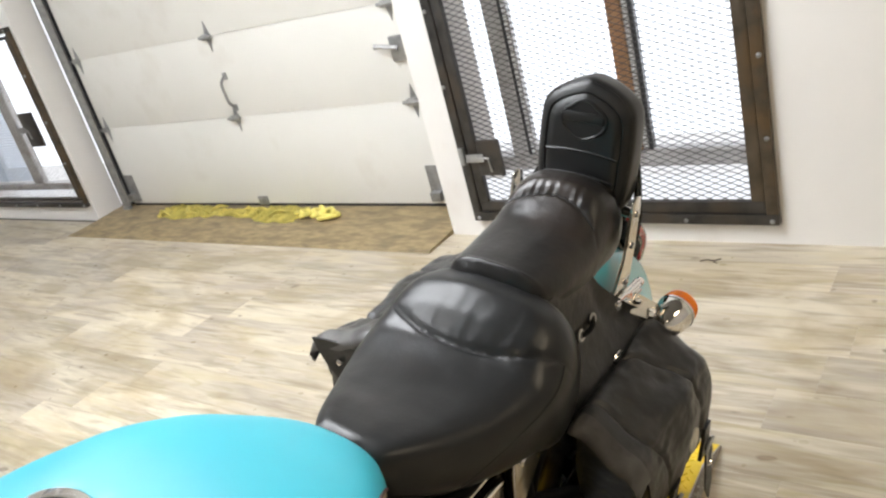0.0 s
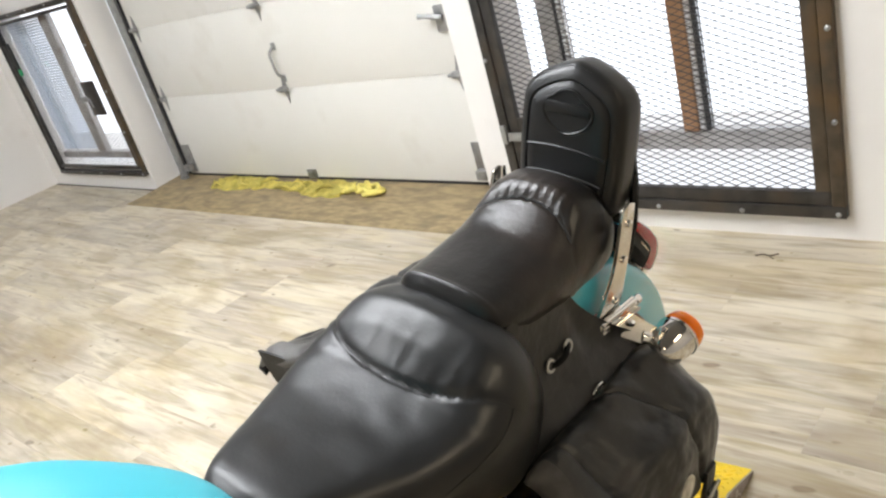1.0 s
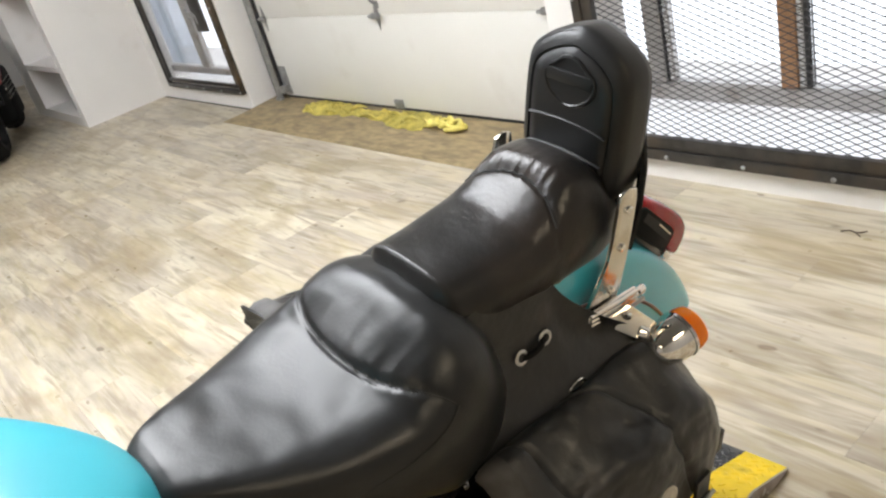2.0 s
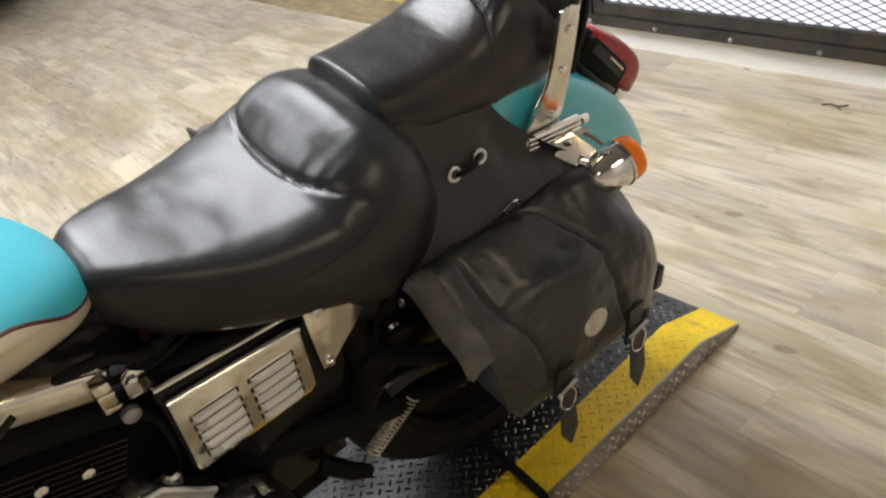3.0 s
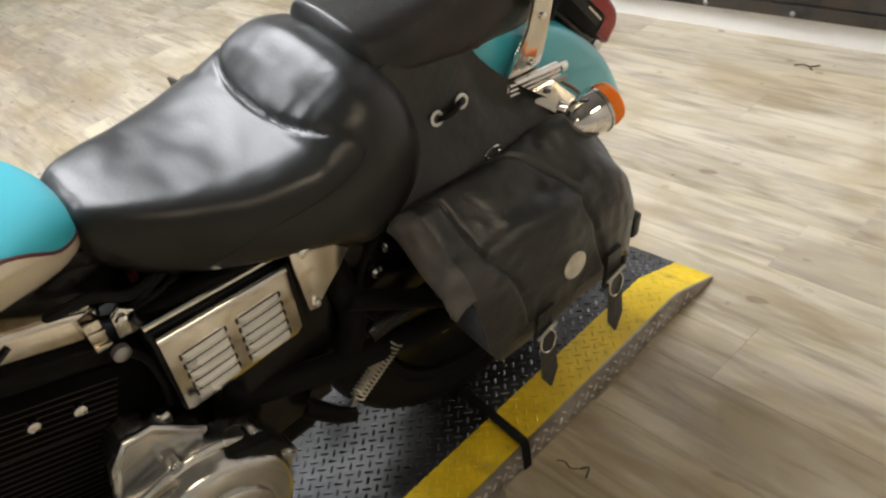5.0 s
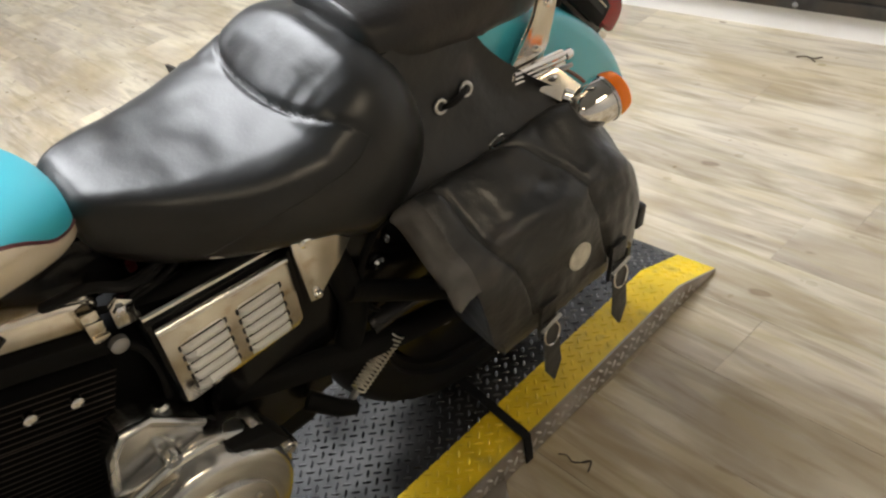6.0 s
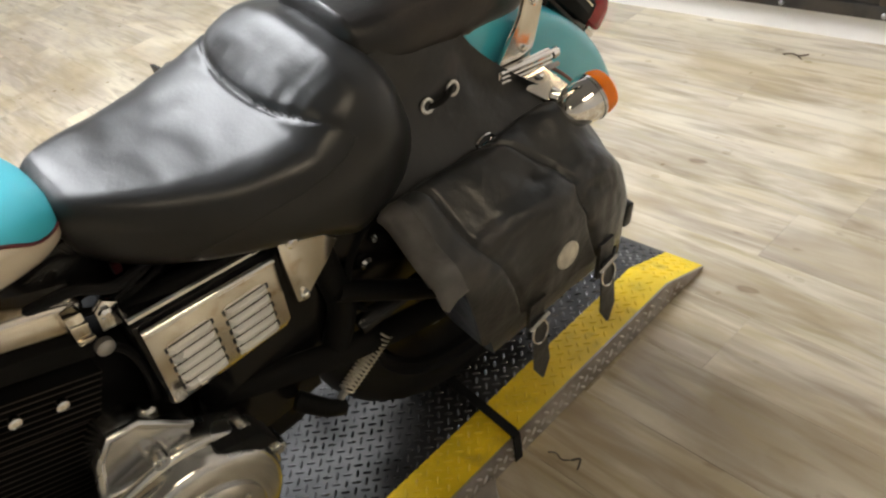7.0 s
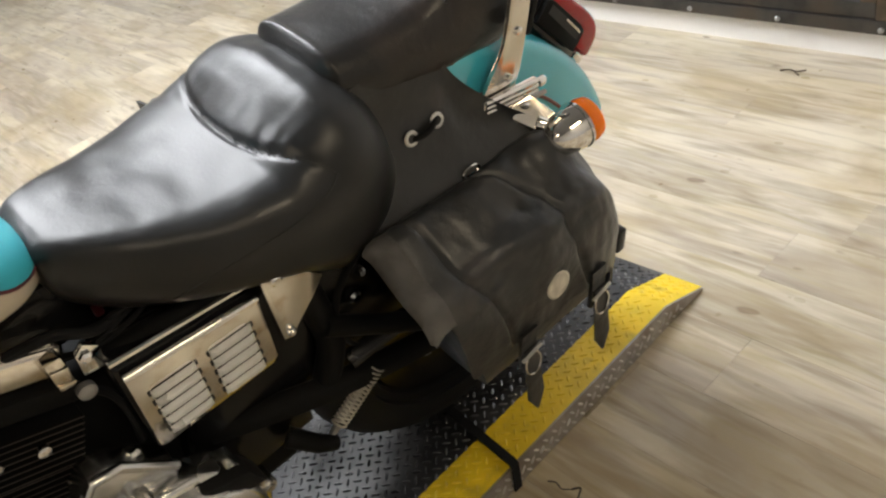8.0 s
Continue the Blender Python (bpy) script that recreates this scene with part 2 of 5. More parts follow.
def lathe(profile, place, axis, n=32, bm=None):
    """profile: (radius, along) pairs turned about axis through place."""
    axis = Vector(axis).normalized()
    u = axis.orthogonal().normalized()
    w = axis.cross(u)
    rings = [[Vector(place) + axis * t + (u * math.cos(q) + w * math.sin(q)) * max(r, 1e-4) for q in (2 * math.pi * k / n for k in range(n))] for r, t in profile]
    return loft(rings, True, True, bm)


def prism(outline, axis, lo, hi, bev=0.0, bm=None):
    """A plate: the outline of (a, b) pairs in the plane across axis, from lo to hi along it."""
    bm = bm or bmesh.new()

    def at(a, b, c):
        return {"x": (c, a, b), "y": (a, c, b), "z": (a, b, c)}[axis]
    f1 = [bm.verts.new(at(a, b, lo)) for a, b in outline]
    f2 = [bm.verts.new(at(a, b, hi)) for a, b in outline]
    n = len(outline)
    faces = [bm.faces.new(f1[::-1]), bm.faces.new(f2)] + [bm.faces.new((f1[i], f1[(i + 1) % n], f2[(i + 1) % n], f2[i])) for i in range(n)]
    if bev:
        bmesh.ops.bevel(bm, geom=list({e for f in faces for e in f.edges}), offset=bev, segments=2, affect="EDGES", profile=0.5)
    return bm


def spline(pts, n, closed=False):
    """n points on a Catmull-Rom curve through pts."""
    pts = [np.array(p, float) for p in pts]
    k = len(pts)
    out = []
    spans = k if closed else k - 1
    for j in range(n):
        t = j * spans / (n if closed else n - 1)
        i = min(int(t), spans - 1)
        t -= i
        if closed:
            p0, p1, p2, p3 = (pts[(i + q) % k] for q in (-1, 0, 1, 2))
        else:
            p0, p1, p2, p3 = (pts[min(max(i + q, 0), k - 1)] for q in (-1, 0, 1, 2))
        out.append(tuple(0.5 * (2 * p1 + (p2 - p0) * t + (2 * p0 - 5 * p1 + 4 * p2 - p3) * t * t + (3 * p1 - p0 - 3 * p2 + p3) * t ** 3)))
    return out


def ease(xs, ys, x):
    """Smooth table look-up (monotone cubic)."""
    if x <= xs[0]:
        return ys[0]
    if x >= xs[-1]:
        return ys[-1]
    i = max(k for k in range(len(xs)) if xs[k] <= x)
    i = min(i, len(xs) - 2)

    def slope(k):
        if k <= 0 or k >= len(xs) - 1:
            return 0.0 if k <= 0 else (ys[-1] - ys[-2]) / (xs[-1] - xs[-2])
        a, b = (ys[k] - ys[k - 1]) / (xs[k] - xs[k - 1]), (ys[k + 1] - ys[k]) / (xs[k + 1] - xs[k])
        return 0.0 if a * b <= 0 else 2 * a * b / (a + b)
    h = xs[i + 1] - xs[i]
    t = (x - xs[i]) / h
    return ys[i] * (2 * t ** 3 - 3 * t * t + 1) + slope(i) * h * (t ** 3 - 2 * t * t + t) + ys[i + 1] * (3 * t * t - 2 * t ** 3) + slope(i + 1) * h * (t ** 3 - t * t)


def helix(a, b, r, turns, n=12):
    a, b = Vector(a), Vector(b)
    d = (b - a).normalized()
    u = d.orthogonal().normalized()
    w = d.cross(u)
    return [a.lerp(b, k / (turns * n)) + (u * math.cos(2 * math.pi * k / n) + w * math.sin(2 * math.pi * k / n)) * r for k in range(turns * n + 1)]


# ---- the room ----
WY = 3.235                                  # the face of the gate wall
WYW = 3.285                                 # its face beyond the garage door
WALL_T = 0.20
DOOR_Y = 3.47                               # the garage door's face
X_L, X_R, Y_B, TOP = -10.5, 3.2, -4.5, 3.0
WEST = -6.51                                # the partition's face
GATE = (-1.620, -0.314, 0.090, 1.46)        # x0, x1, z0, z1 of the gates' outer rims
GATE_W = (-6.25, -4.880, 0.115, 1.37)
DOOR = (-4.855, -1.785, 2.45)               # opening of the garage door


def structure(name, bm, material, label=""):
    return tagged(part(name, bm, material, None, label), kind="structure")


# the gate wall: pieces round two windows and the garage door
def wall_north():
    bm = bmesh.new()
    gx0, gx1, gz0, gz1 = GATE[0] + 0.05, GATE[1] - 0.05, GATE[2] + 0.05, GATE[3] - 0.05
    wx0, wx1, wz0, wz1 = GATE_W[0] + 0.04, GATE_W[1] - 0.04, GATE_W[2] + 0.04, GATE_W[3] - 0.04
    cols = [(X_L - 0.2, wx0, None), (wx0, wx1, (wz0, wz1)), (wx1, DOOR[0], None), (DOOR[0], DOOR[1], (-1, DOOR[2])), (DOOR[1], gx0, None), (gx0, gx1, (gz0, gz1)), (gx1, X_R + 0.2, None)]
    for a, b, hole in cols:
        f = WYW if b <= DOOR[0] else WY
        if hole is None:
            box((a, f, 0), (b, f + WALL_T, TOP), bm=bm)
        else:
            if hole[0] > 0:
                box((a, f, 0), (b, f + WALL_T, hole[0]), bm=bm)
            box((a, f, hole[1]), (b, f + WALL_T, TOP), bm=bm)
    return structure("wall_north", bm, WALLPAINT, "white painted wall round the gated windows and garage door")


wall_north()
# Unseen walls and ceiling close the room; their greys set the bounced light.
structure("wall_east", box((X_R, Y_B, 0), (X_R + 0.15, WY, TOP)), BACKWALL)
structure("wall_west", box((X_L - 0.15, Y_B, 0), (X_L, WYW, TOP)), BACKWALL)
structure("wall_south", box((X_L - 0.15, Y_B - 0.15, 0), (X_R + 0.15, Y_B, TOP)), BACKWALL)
structure("ceiling", box((X_L - 0.2, Y_B - 0.2, TOP), (X_R + 0.2, DOOR_Y + 0.1, TOP + 0.1)), CEILPAINT)


def partition():
    """The white partition beside the west window, with an open alcove in its end."""
    bm = bmesh.new()
    y0, y1, x0, xa, xb = 2.585, WYW, -8.1, -7.70, WEST - 0.13
    box((x0, y0 + 0.30, 0), (WEST, y1, TOP), bm=bm)
    box((xb, y0, 0), (WEST, y0 + 0.30, TOP), bm=bm)
    box((x0, y0, 0), (xa, y0 + 0.30, TOP), bm=bm)
    box((xa, y0, 0), (xb, y0 + 0.30, 0.08), bm=bm)
    box((xa, y0, 0.46), (xb, y0 + 0.30, 0.50), bm=bm)
    box((xa, y0, 1.10), (xb, y0 + 0.30, TOP), bm=bm)
    return structure("wall_partition", bm, WALLPAINT, "white partition with an open alcove in its end")


partition()
# Black sheet added for the dark hole at the back of the alcove.
part("alcove_panel", box((-7.35, 2.86, 0.14), (-6.75, 2.883, 0.42), 0.004), SEAL, None, "black sheet standing for the dark hole in the alcove")
tagged(bpy.data.objects["alcove_panel"], "black sheet standing for the dark hole in the alcove", "vent panel")


def garage_door():
    ob = tagged(new("door_1"), "cream sectional garage door, closed, with galvanised hinges", "garage door", kind="structure")
    HOME[ob] = Vector()
    x0, x1 = -4.66, -1.935
    lines = [0.050, 0.593, 1.060, 1.53, 2.00, 2.45]
    for a, b in zip(lines, lines[1:]):
        part("panel", box((x0, DOOR_Y, a + 0.0008), (x1, DOOR_Y + 0.045, b - 0.0008), 0.0018), DOORPAINT, ob)
    part("bottom_seal", box((x0, DOOR_Y + 0.004, 0.0), (x1, DOOR_Y + 0.05, 0.048), 0.004), SEAL, ob, "black rubber seal")

    def hinge(x, z):
        bm = prism([(x - 0.022, z), (x, z - 0.085), (x + 0.022, z), (x, z + 0.085)], "y", DOOR_Y - 0.004, DOOR_Y - 0.0005)
        box((x - 0.03, DOOR_Y - 0.03, z - 0.016), (x + 0.03, DOOR_Y - 0.003, z + 0.016), 0.006, bm)
        tube([(x - 0.05, DOOR_Y - 0.024, z), (x + 0.05, DOOR_Y - 0.024, z)], 0.009, 8, bm)
        part("hinge", bm, GALV, ob, "galvanised hinge")
    for z in lines[1:5]:
        for x in (-4.600, -3.285, -1.995):
            hinge(x, z)
    for x in (-4.605, -1.99):
        bm = box((x - 0.05, DOOR_Y - 0.006, 0.065), (x + 0.05, DOOR_Y - 0.001, 0.26), 0.002)
        box((x - 0.03, DOOR_Y - 0.05, 0.08), (x + 0.03, DOOR_Y - 0.006, 0.13), 0.006, bm)
        part("corner_bracket", bm, GALV, ob, "galvanised corner bracket")
    bm = box((-3.35, DOOR_Y - 0.012, 0.045), (-3.27, DOOR_Y - 0.001, 0.100), 0.003)
    for k in range(3):
        box((-3.34 + k * 0.025, DOOR_Y - 0.017, 0.055), (-3.322 + k * 0.025, DOOR_Y - 0.012, 0.090), 0.001, bm)
    part("bottom_clip", bm, GALV, ob, "galvanised clip")
    pts = spline([(-3.255, DOOR_Y - 0.004, 0.655), (-3.257, DOOR_Y - 0.04, 0.685), (-3.262, DOOR_Y - 0.045, 0.745), (-3.268, DOOR_Y - 0.04, 0.80), (-3.270, DOOR_Y - 0.004, 0.83)], 16)
    bm = tube(pts, 0.008, 8)
    for z in (0.650, 0.832):
        box((-3.280, DOOR_Y - 0.006, z - 0.02), (-3.246, DOOR_Y - 0.001, z + 0.02), 0.004, bm)
    part("lift_handle", bm, GALV, ob, "bent steel lift handle")
    bm = box((-2.04, DOOR_Y - 0.02, 0.79), (-1.945, DOOR_Y - 0.001, 0.91), 0.006)
    tube([(-1.99, DOOR_Y - 0.025, 0.855), (-2.07, DOOR_Y - 0.045, 0.875), (-2.10, DOOR_Y - 0.06, 0.88)], [0.014, 0.011, 0.014], 8, bm)
    part("slide_lock", bm, GALV, ob, "steel slide lock")
    # dark strips added to stop daylight leaking past the door's edges
    for xa, xb in ((-4.87, -4.655), (-1.94, -1.77)):
        part("stop_strip", box((xa, DOOR_Y + 0.046, 0.0), (xb, DOOR_Y + 0.06, 2.46)), SEAL, ob, "dark strip added to close the slit beside the door")
    for x in (-4.715, -1.860):
        bm = box((x - 0.05, DOOR_Y - 0.03, 0.02), (x - 0.03, DOOR_Y + 0.03, 2.4), 0.003)
        box((x - 0.045, DOOR_Y - 0.03, 0.02), (x + 0.045, DOOR_Y - 0.024, 2.4), 0.002, bm)
        part("track", bm, GALV, ob, "galvanised door track")
        bm = box((x + 0.0, DOOR_Y - 0.07, 0.0), (x + 0.075, DOOR_Y - 0.034, 0.05), 0.008)
        part("track_foot", bm, GALV, ob)
    return ob


garage_door()


def expanded_mesh(x0, x1, z0, z1, y, lw=0.055, sw=0.0120, wid=0.0014, dep=0.0022):
    """Expanded metal: zigzag strands that meet at their knuckles."""
    bm = bmesh.new()
    nx, nz = int((x1 - x0) / (lw / 2)), int((z1 - z0) / sw)
    for k in range(nz + 1):
        prev = None
        for i in range(nx + 1):
            x = x0 + (x1 - x0) * i / nx
            z = z0 + (k + 0.5) * sw + (sw * 0.47 if (i + k) % 2 else -sw * 0.47)
            z = min(max(z, z0), z1)
            ring = [bm.verts.new((x, y + a, z + b)) for a, b in ((-dep, -wid), (dep, -wid), (dep, wid), (-dep, wid))]
            if prev:
                for j in range(4):
                    bm.faces.new((prev[j], prev[(j + 1) % 4], ring[(j + 1) % 4], ring[j]))
            prev = ring
    return bm


def gate(name, rim, bar, label, latch_x, latch_z, gap=0.003, strand=(0.0012, 0.0018), plate=(0.115, 0.080), wall=None, leaf=0.022):
    x0, x1, z0, z1 = rim
    face = wall or WY
    ob = thing(name, pose((x0 + x1) / 2, face, z0), label, "security gate", ((x0 + x1) / 2, face, z0), "window gates")
    d = 0.035
    part("bottom_bar", box((x0, face - d, z0), (x1, face - 0.001, z0 + bar), 0.003), GATESTEEL, ob)
    part("top_bar", box((x0, face - d, z1 - bar), (x1, face - 0.001, z1), 0.003), GATESTEEL, ob)
    for a, b, steel in ((x0, x0 + bar, GATESTEEL), (x1 - bar, x1, LEAFSTEEL)):
        part("side_bar", box((a, face - d + 0.001, z0 + bar), (b, face - 0.001, z1 - bar), 0.003), steel, ob)
    # the inner leaf's rim, and the mesh welded behind it
    i = leaf
    a, b, c, e = x0 + bar + gap, x1 - bar - gap, z0 + bar + gap, z1 - bar - gap
    for lo, hi, steel in (((a, c), (b, c + i), GATESTEEL), ((a, e - i), (b, e), GATESTEEL), ((a, c + i), (a + i, e - i), GATESTEEL), ((b - i, c + i), (b, e - i), LEAFSTEEL)):
        part("leaf_bar", box((lo[0], face - 0.028, lo[1]), (hi[0], face - 0.002, hi[1]), 0.002), steel, ob)
    m = part("expanded_mesh", expanded_mesh(a + 0.004, b - 0.004, c + 0.004, e - 0.004, face - 0.008, wid=strand[0], dep=strand[1]), MESHSTEEL, ob, "black expanded-metal mesh", kind="stuff")
    nb = 5
    for k in range(nb):
        x = x1 - 0.022 - k * 0.314
        if x > x0:
            for z in (z0 + 0.016, z1 - 0.016):
                part("bolt", lathe([(0.009, 0.0), (0.009, 0.005), (0.006, 0.008), (0.0, 0.009)], (x, face - d, z), (0, -1, 0), 10), GALV, ob)
    for z in (z0 + 0.332, z0 + 0.623, z0 + 0.94):
        for x in (x1 - 0.014, x0 + 0.014):
            part("bolt", lathe([(0.009, 0.0), (0.009, 0.005), (0.006, 0.008), (0.0, 0.009)], (x, face - d, z), (0, -1, 0), 10), GALV, ob)
    lx, lz = latch_x, latch_z
    part("lock_plate", box((min(lx, lx + 0.0) - 0.0, face - 0.045, lz - plate[1]), (lx + plate[0], face - 0.029, lz + plate[1]), 0.003), GATESTEEL, ob, "dark steel lock plate")
    bm = tube([(lx - 0.06, face - 0.05, lz - 0.01), (lx + 0.02, face - 0.05, lz + 0.005), (lx + 0.055, face - 0.05, lz), (lx + 0.06, face - 0.05, lz - 0.06)], 0.006, 8)
    box((lx - 0.055, face - 0.055, lz - 0.015), (lx + 0.03, face - 0.045, lz + 0.022), 0.003, bm)
    box((lx - 0.095, face - 0.05, lz - 0.03), (lx - 0.07, face - 0.034, lz + 0.05), 0.004, bm)
    part("latch", bm, GALV, ob, "zinc slide latch")
    return ob


gate("window_gate", GATE, 0.042, "dark steel window gate with diamond mesh, bolted to the wall", -1.515, 0.392, leaf=0.046)
wgate = gate("window_gate", GATE_W, 0.030, "narrow dark steel window gate with diamond mesh", -5.20, 0.70, 0.020, (0.0006, 0.0006), (0.17, 0.12), WYW)
# a black lock box and a strap with a green end hang in the west gate's upper corner
part("lock_box", box((-6.245, WYW - 0.075, 1.16), (-6.10, WYW - 0.036, 1.26), 0.006), SEAL, wgate, "black lock box")
part("hanging_tag", box((-6.075, WYW - 0.050, 0.97), (-6.04, WYW - 0.038, 1.17), 0.004), SEAL, wgate, "black hanging tag")
part("tag_end", box((-6.077, WYW - 0.052, 0.925), (-6.038, WYW - 0.036, 0.972), 0.004), GREENTAG, wgate, "green tag end")


def window_1():
    """Two fixed panes between a weathered frame, a timber post with a ribbed bead, and a stained sill."""
    ob = tagged(new("window_1"), "window with a timber post and weathered grey frame behind the gate", "window", kind="structure")
    HOME[ob] = Vector()
    y, z0, z1 = WY + 0.215, 0.300, 1.52
    part("window_frame", box((-1.500, y, z0), (-1.425, y + 0.06, z1), 0.004), GREYFRAME, ob, "weathered grey frame")
    part("bead", box((-1.424, y + 0.006, z0), (-1.412, y + 0.05, z1), 0.002), SEAL, ob, "dark glazing bead")
    part("ribbed_strip", box((-1.411, y + 0.012, z0), (-1.392, y + 0.05, z1), 0.002), GREYFRAME, ob)
    part("timber_post", box((-0.948, y, z0), (-0.889, y + 0.06, z1), 0.003), TIMBER, ob, "brown timber post")
    part("ribbed_strip", box((-0.888, y + 0.012, z0), (-0.862, y + 0.05, z1), 0.002), GREYFRAME, ob)
    part("bead", box((-0.861, y + 0.006, z0), (-0.846, y + 0.05, z1), 0.002), SEAL, ob, "dark glazing bead")
    for k in range(64):
        z = z0 + 0.010 + k * 0.019
        for xc in (-0.875, -1.4015):
            part("rib", box((xc - 0.006, y + 0.006, z), (xc + 0.006, y + 0.013, z + 0.010)), LAMPBODY, ob)
    part("window_sill", box((-1.72, y - 0.012, 0.232), (-0.20, y + 0.075, z0 - 0.002), 0.005), GREYFRAME, ob, "grey weathered sill")
    part("ledge", box((-1.72, WY + WALL_T + 0.002, 0.02), (-0.20, WY + 0.60, 0.07)), WALLPAINT, ob, "white ledge")
    # glowing sheet added to give the bright white below the sill
    part("lower_panel", box((-1.72, WY + 0.030, 0.072), (-0.20, WY + 0.044, 0.262)), PANELGLOW, ob, "white glowing panel added under the sill")
    for a, b in ((-1.391, -0.949), (-0.845, -0.20)):
        part("pane", box((a, y + 0.026, z0), (b, y + 0.032, z1)), GLASS, ob).visible_shadow = False
    return ob


def window_2():
    ob = tagged(new("window_2"), "narrow window with a weathered frame, backed by pale blue slats", "window", kind="structure")
    HOME[ob] = Vector()
    y, z0, z1 = WYW + 0.04, 0.275, GATE_W[3] - 0.05
    a, b = GATE_W[0] + 0.045, GATE_W[1] - 0.045
    part("window_frame", box((-5.575, y, z0), (-5.455, y + 0.05, z1), 0.003), GREYFRAME, ob, "weathered grey frame post")
    part("window_sill", box((a, y - 0.005, 0.225), (b, y + 0.06, z0 - 0.002), 0.003), GREYFRAME, ob, "grey weathered sill")
    part("pane", box((a, y + 0.02, z0), (-5.577, y + 0.026, z1)), GLASS, ob).visible_shadow = False
    part("pane", box((-5.453, y + 0.02, z0), (b, y + 0.026, z1)), GLASS, ob).visible_shadow = False
    return ob


# Glow put under the sill in place of daylight on white.
PANELGLOW = glow("added_panel_glow", (0.93, 0.95, 1.0), 1.3)
window_1()
window_2()
# Pale blue slats added in place of the shaded snow beyond the mesh.
SLATBLUE = mat("pale_blue_slats", (0.52, 0.62, 0.76), 0.6)
bm_ = bmesh.new()
for k_ in range(53):
    box((-6.20, WYW + 0.070, 0.290 + k_ * 0.0195), (-5.578, WYW + 0.074, 0.304 + k_ * 0.0195), bm=bm_)
tagged(part("window_blind", bm_, SLATBLUE, None, "pale blue slats standing for shaded snow behind the gate", 42), category="blind")
structure("backdrop", box((X_L - 2, 4.60, -0.5), (X_R + 2, 4.65, 4.0)), SNOW, "overexposed snowy daylight outside")
structure("ground", box((X_L - 2, DOOR_Y + 0.11, -0.5), (X_R + 2, 4.60, -0.05)), WALLPAINT, "snow outside the windows")


def threshold():
    bm = bmesh.new()
    a, b = -4.82, -1.795
    rings = [[(a - 0.06, 3.035, 0.002), (a - 0.05, DOOR_Y + 0.02, 0.004), (a - 0.04, DOOR_Y + 0.02, 0.006), (a - 0.05, 3.045, 0.005)],
             [(a, 3.035, 0.002), (a, DOOR_Y + 0.02, 0.002), (a, DOOR_Y + 0.02, 0.035), (a, 3.045, 0.010)],
             [(b, 3.035, 0.002), (b, DOOR_Y + 0.02, 0.002), (b, DOOR_Y + 0.02, 0.035), (b, 3.045, 0.010)]]
    return tagged(part("threshold_ramp", loft(rings), RAMPWOOD, None, "worn brown plywood wedge ramp along the garage door"), category="ramp")


threshold()


def towel():
    """A long twisted towel along the seal, with a curled end."""
    rnd = random.Random(4)
    ob = thing("towel", pose(-3.44, 3.355, 0.021), "crumpled yellow towel lying along the door seal", "towel", (-3.35, 3.26, 0.02))
    bm = bmesh.new()
    rows, nx, ny = [], 90, 16
    for i in range(nx + 1):
        u = i / nx
        x = -4.13 + 1.32 * u
        row = []
        for j in range(ny + 1):
            v = j / ny
            wid = 0.075 + 0.03 * math.sin(u * 9) + 0.025 * noise.noise((u * 14, 3, 1))
            y = 3.30 - 0.03 * u + (v - 0.5) * 2 * wid + 0.03 * noise.noise((u * 9, v * 2, 7))
            fold = abs(noise.noise((u * 26, v * 2.5, 2))) * 0.040 + abs(noise.noise((u * 60 + v * 14, v * 8, 5))) * 0.028
            z = 0.020 + 0.010 * (y - 3.03) / 0.3 + fold * math.sin(math.pi * min(max(v, 0.03), 0.97))
            row.append(bm.verts.new((x + 0.04 * noise.noise((u * 5, v * 3, 9)), y, z)))
        rows.append(row)
    for a, b in zip(rows, rows[1:]):
        for j in range(ny):
            bm.faces.new((a[j], a[j + 1], b[j + 1], b[j]))
    bmesh.ops.solidify(bm, geom=bm.faces[:], thickness=0.006)
    part("cloth", bm, TOWEL, ob)
    for q in range(3):
        bm = bmesh.new()
        cx, cy, r0 = -2.66 + 0.07 * (q - 1) * 1.2, 3.235 + 0.02 * (q % 2), 0.035 + 0.008 * q
        pts = []
        for k in range(46):
            t = k / 45
            ang = t * 4.2 * math.pi + q
            r = r0 * (1 - 0.62 * t)
            pts.append((cx + r * math.cos(ang) * 1.6, cy + r * math.sin(ang), 0.035 + 0.035 * t + 0.008 * math.sin(ang * 1.5)))
        tube(pts, [0.012 + 0.004 * noise.noise((k * 0.4, q, 0)) for k in range(46)], 7, bm)
        part("curl", bm, TOWEL, ob)
    for q in range(7):
        x = -4.05 + q * 0.2 + rnd.uniform(-0.02, 0.02)
        y0 = 3.26 + rnd.uniform(-0.05, 0.03)
        a = rnd.uniform(-0.9, 0.9)
        pts = [(x + t * 0.13 * math.cos(a), y0 + t * 0.13 * math.sin(a), 0.032 + 0.022 * math.sin(math.pi * t) + 0.01 * rnd.random()) for t in (0, 0.25, 0.5, 0.75, 1)]
        bm = bmesh.new()
        tube(spline(pts, 10), [0.003, 0.007, 0.010, 0.011, 0.012, 0.012, 0.011, 0.009, 0.007, 0.003], 7, bm, flat=0.7)
        part("fold", bm, TOWEL, ob)
    return ob


towel()


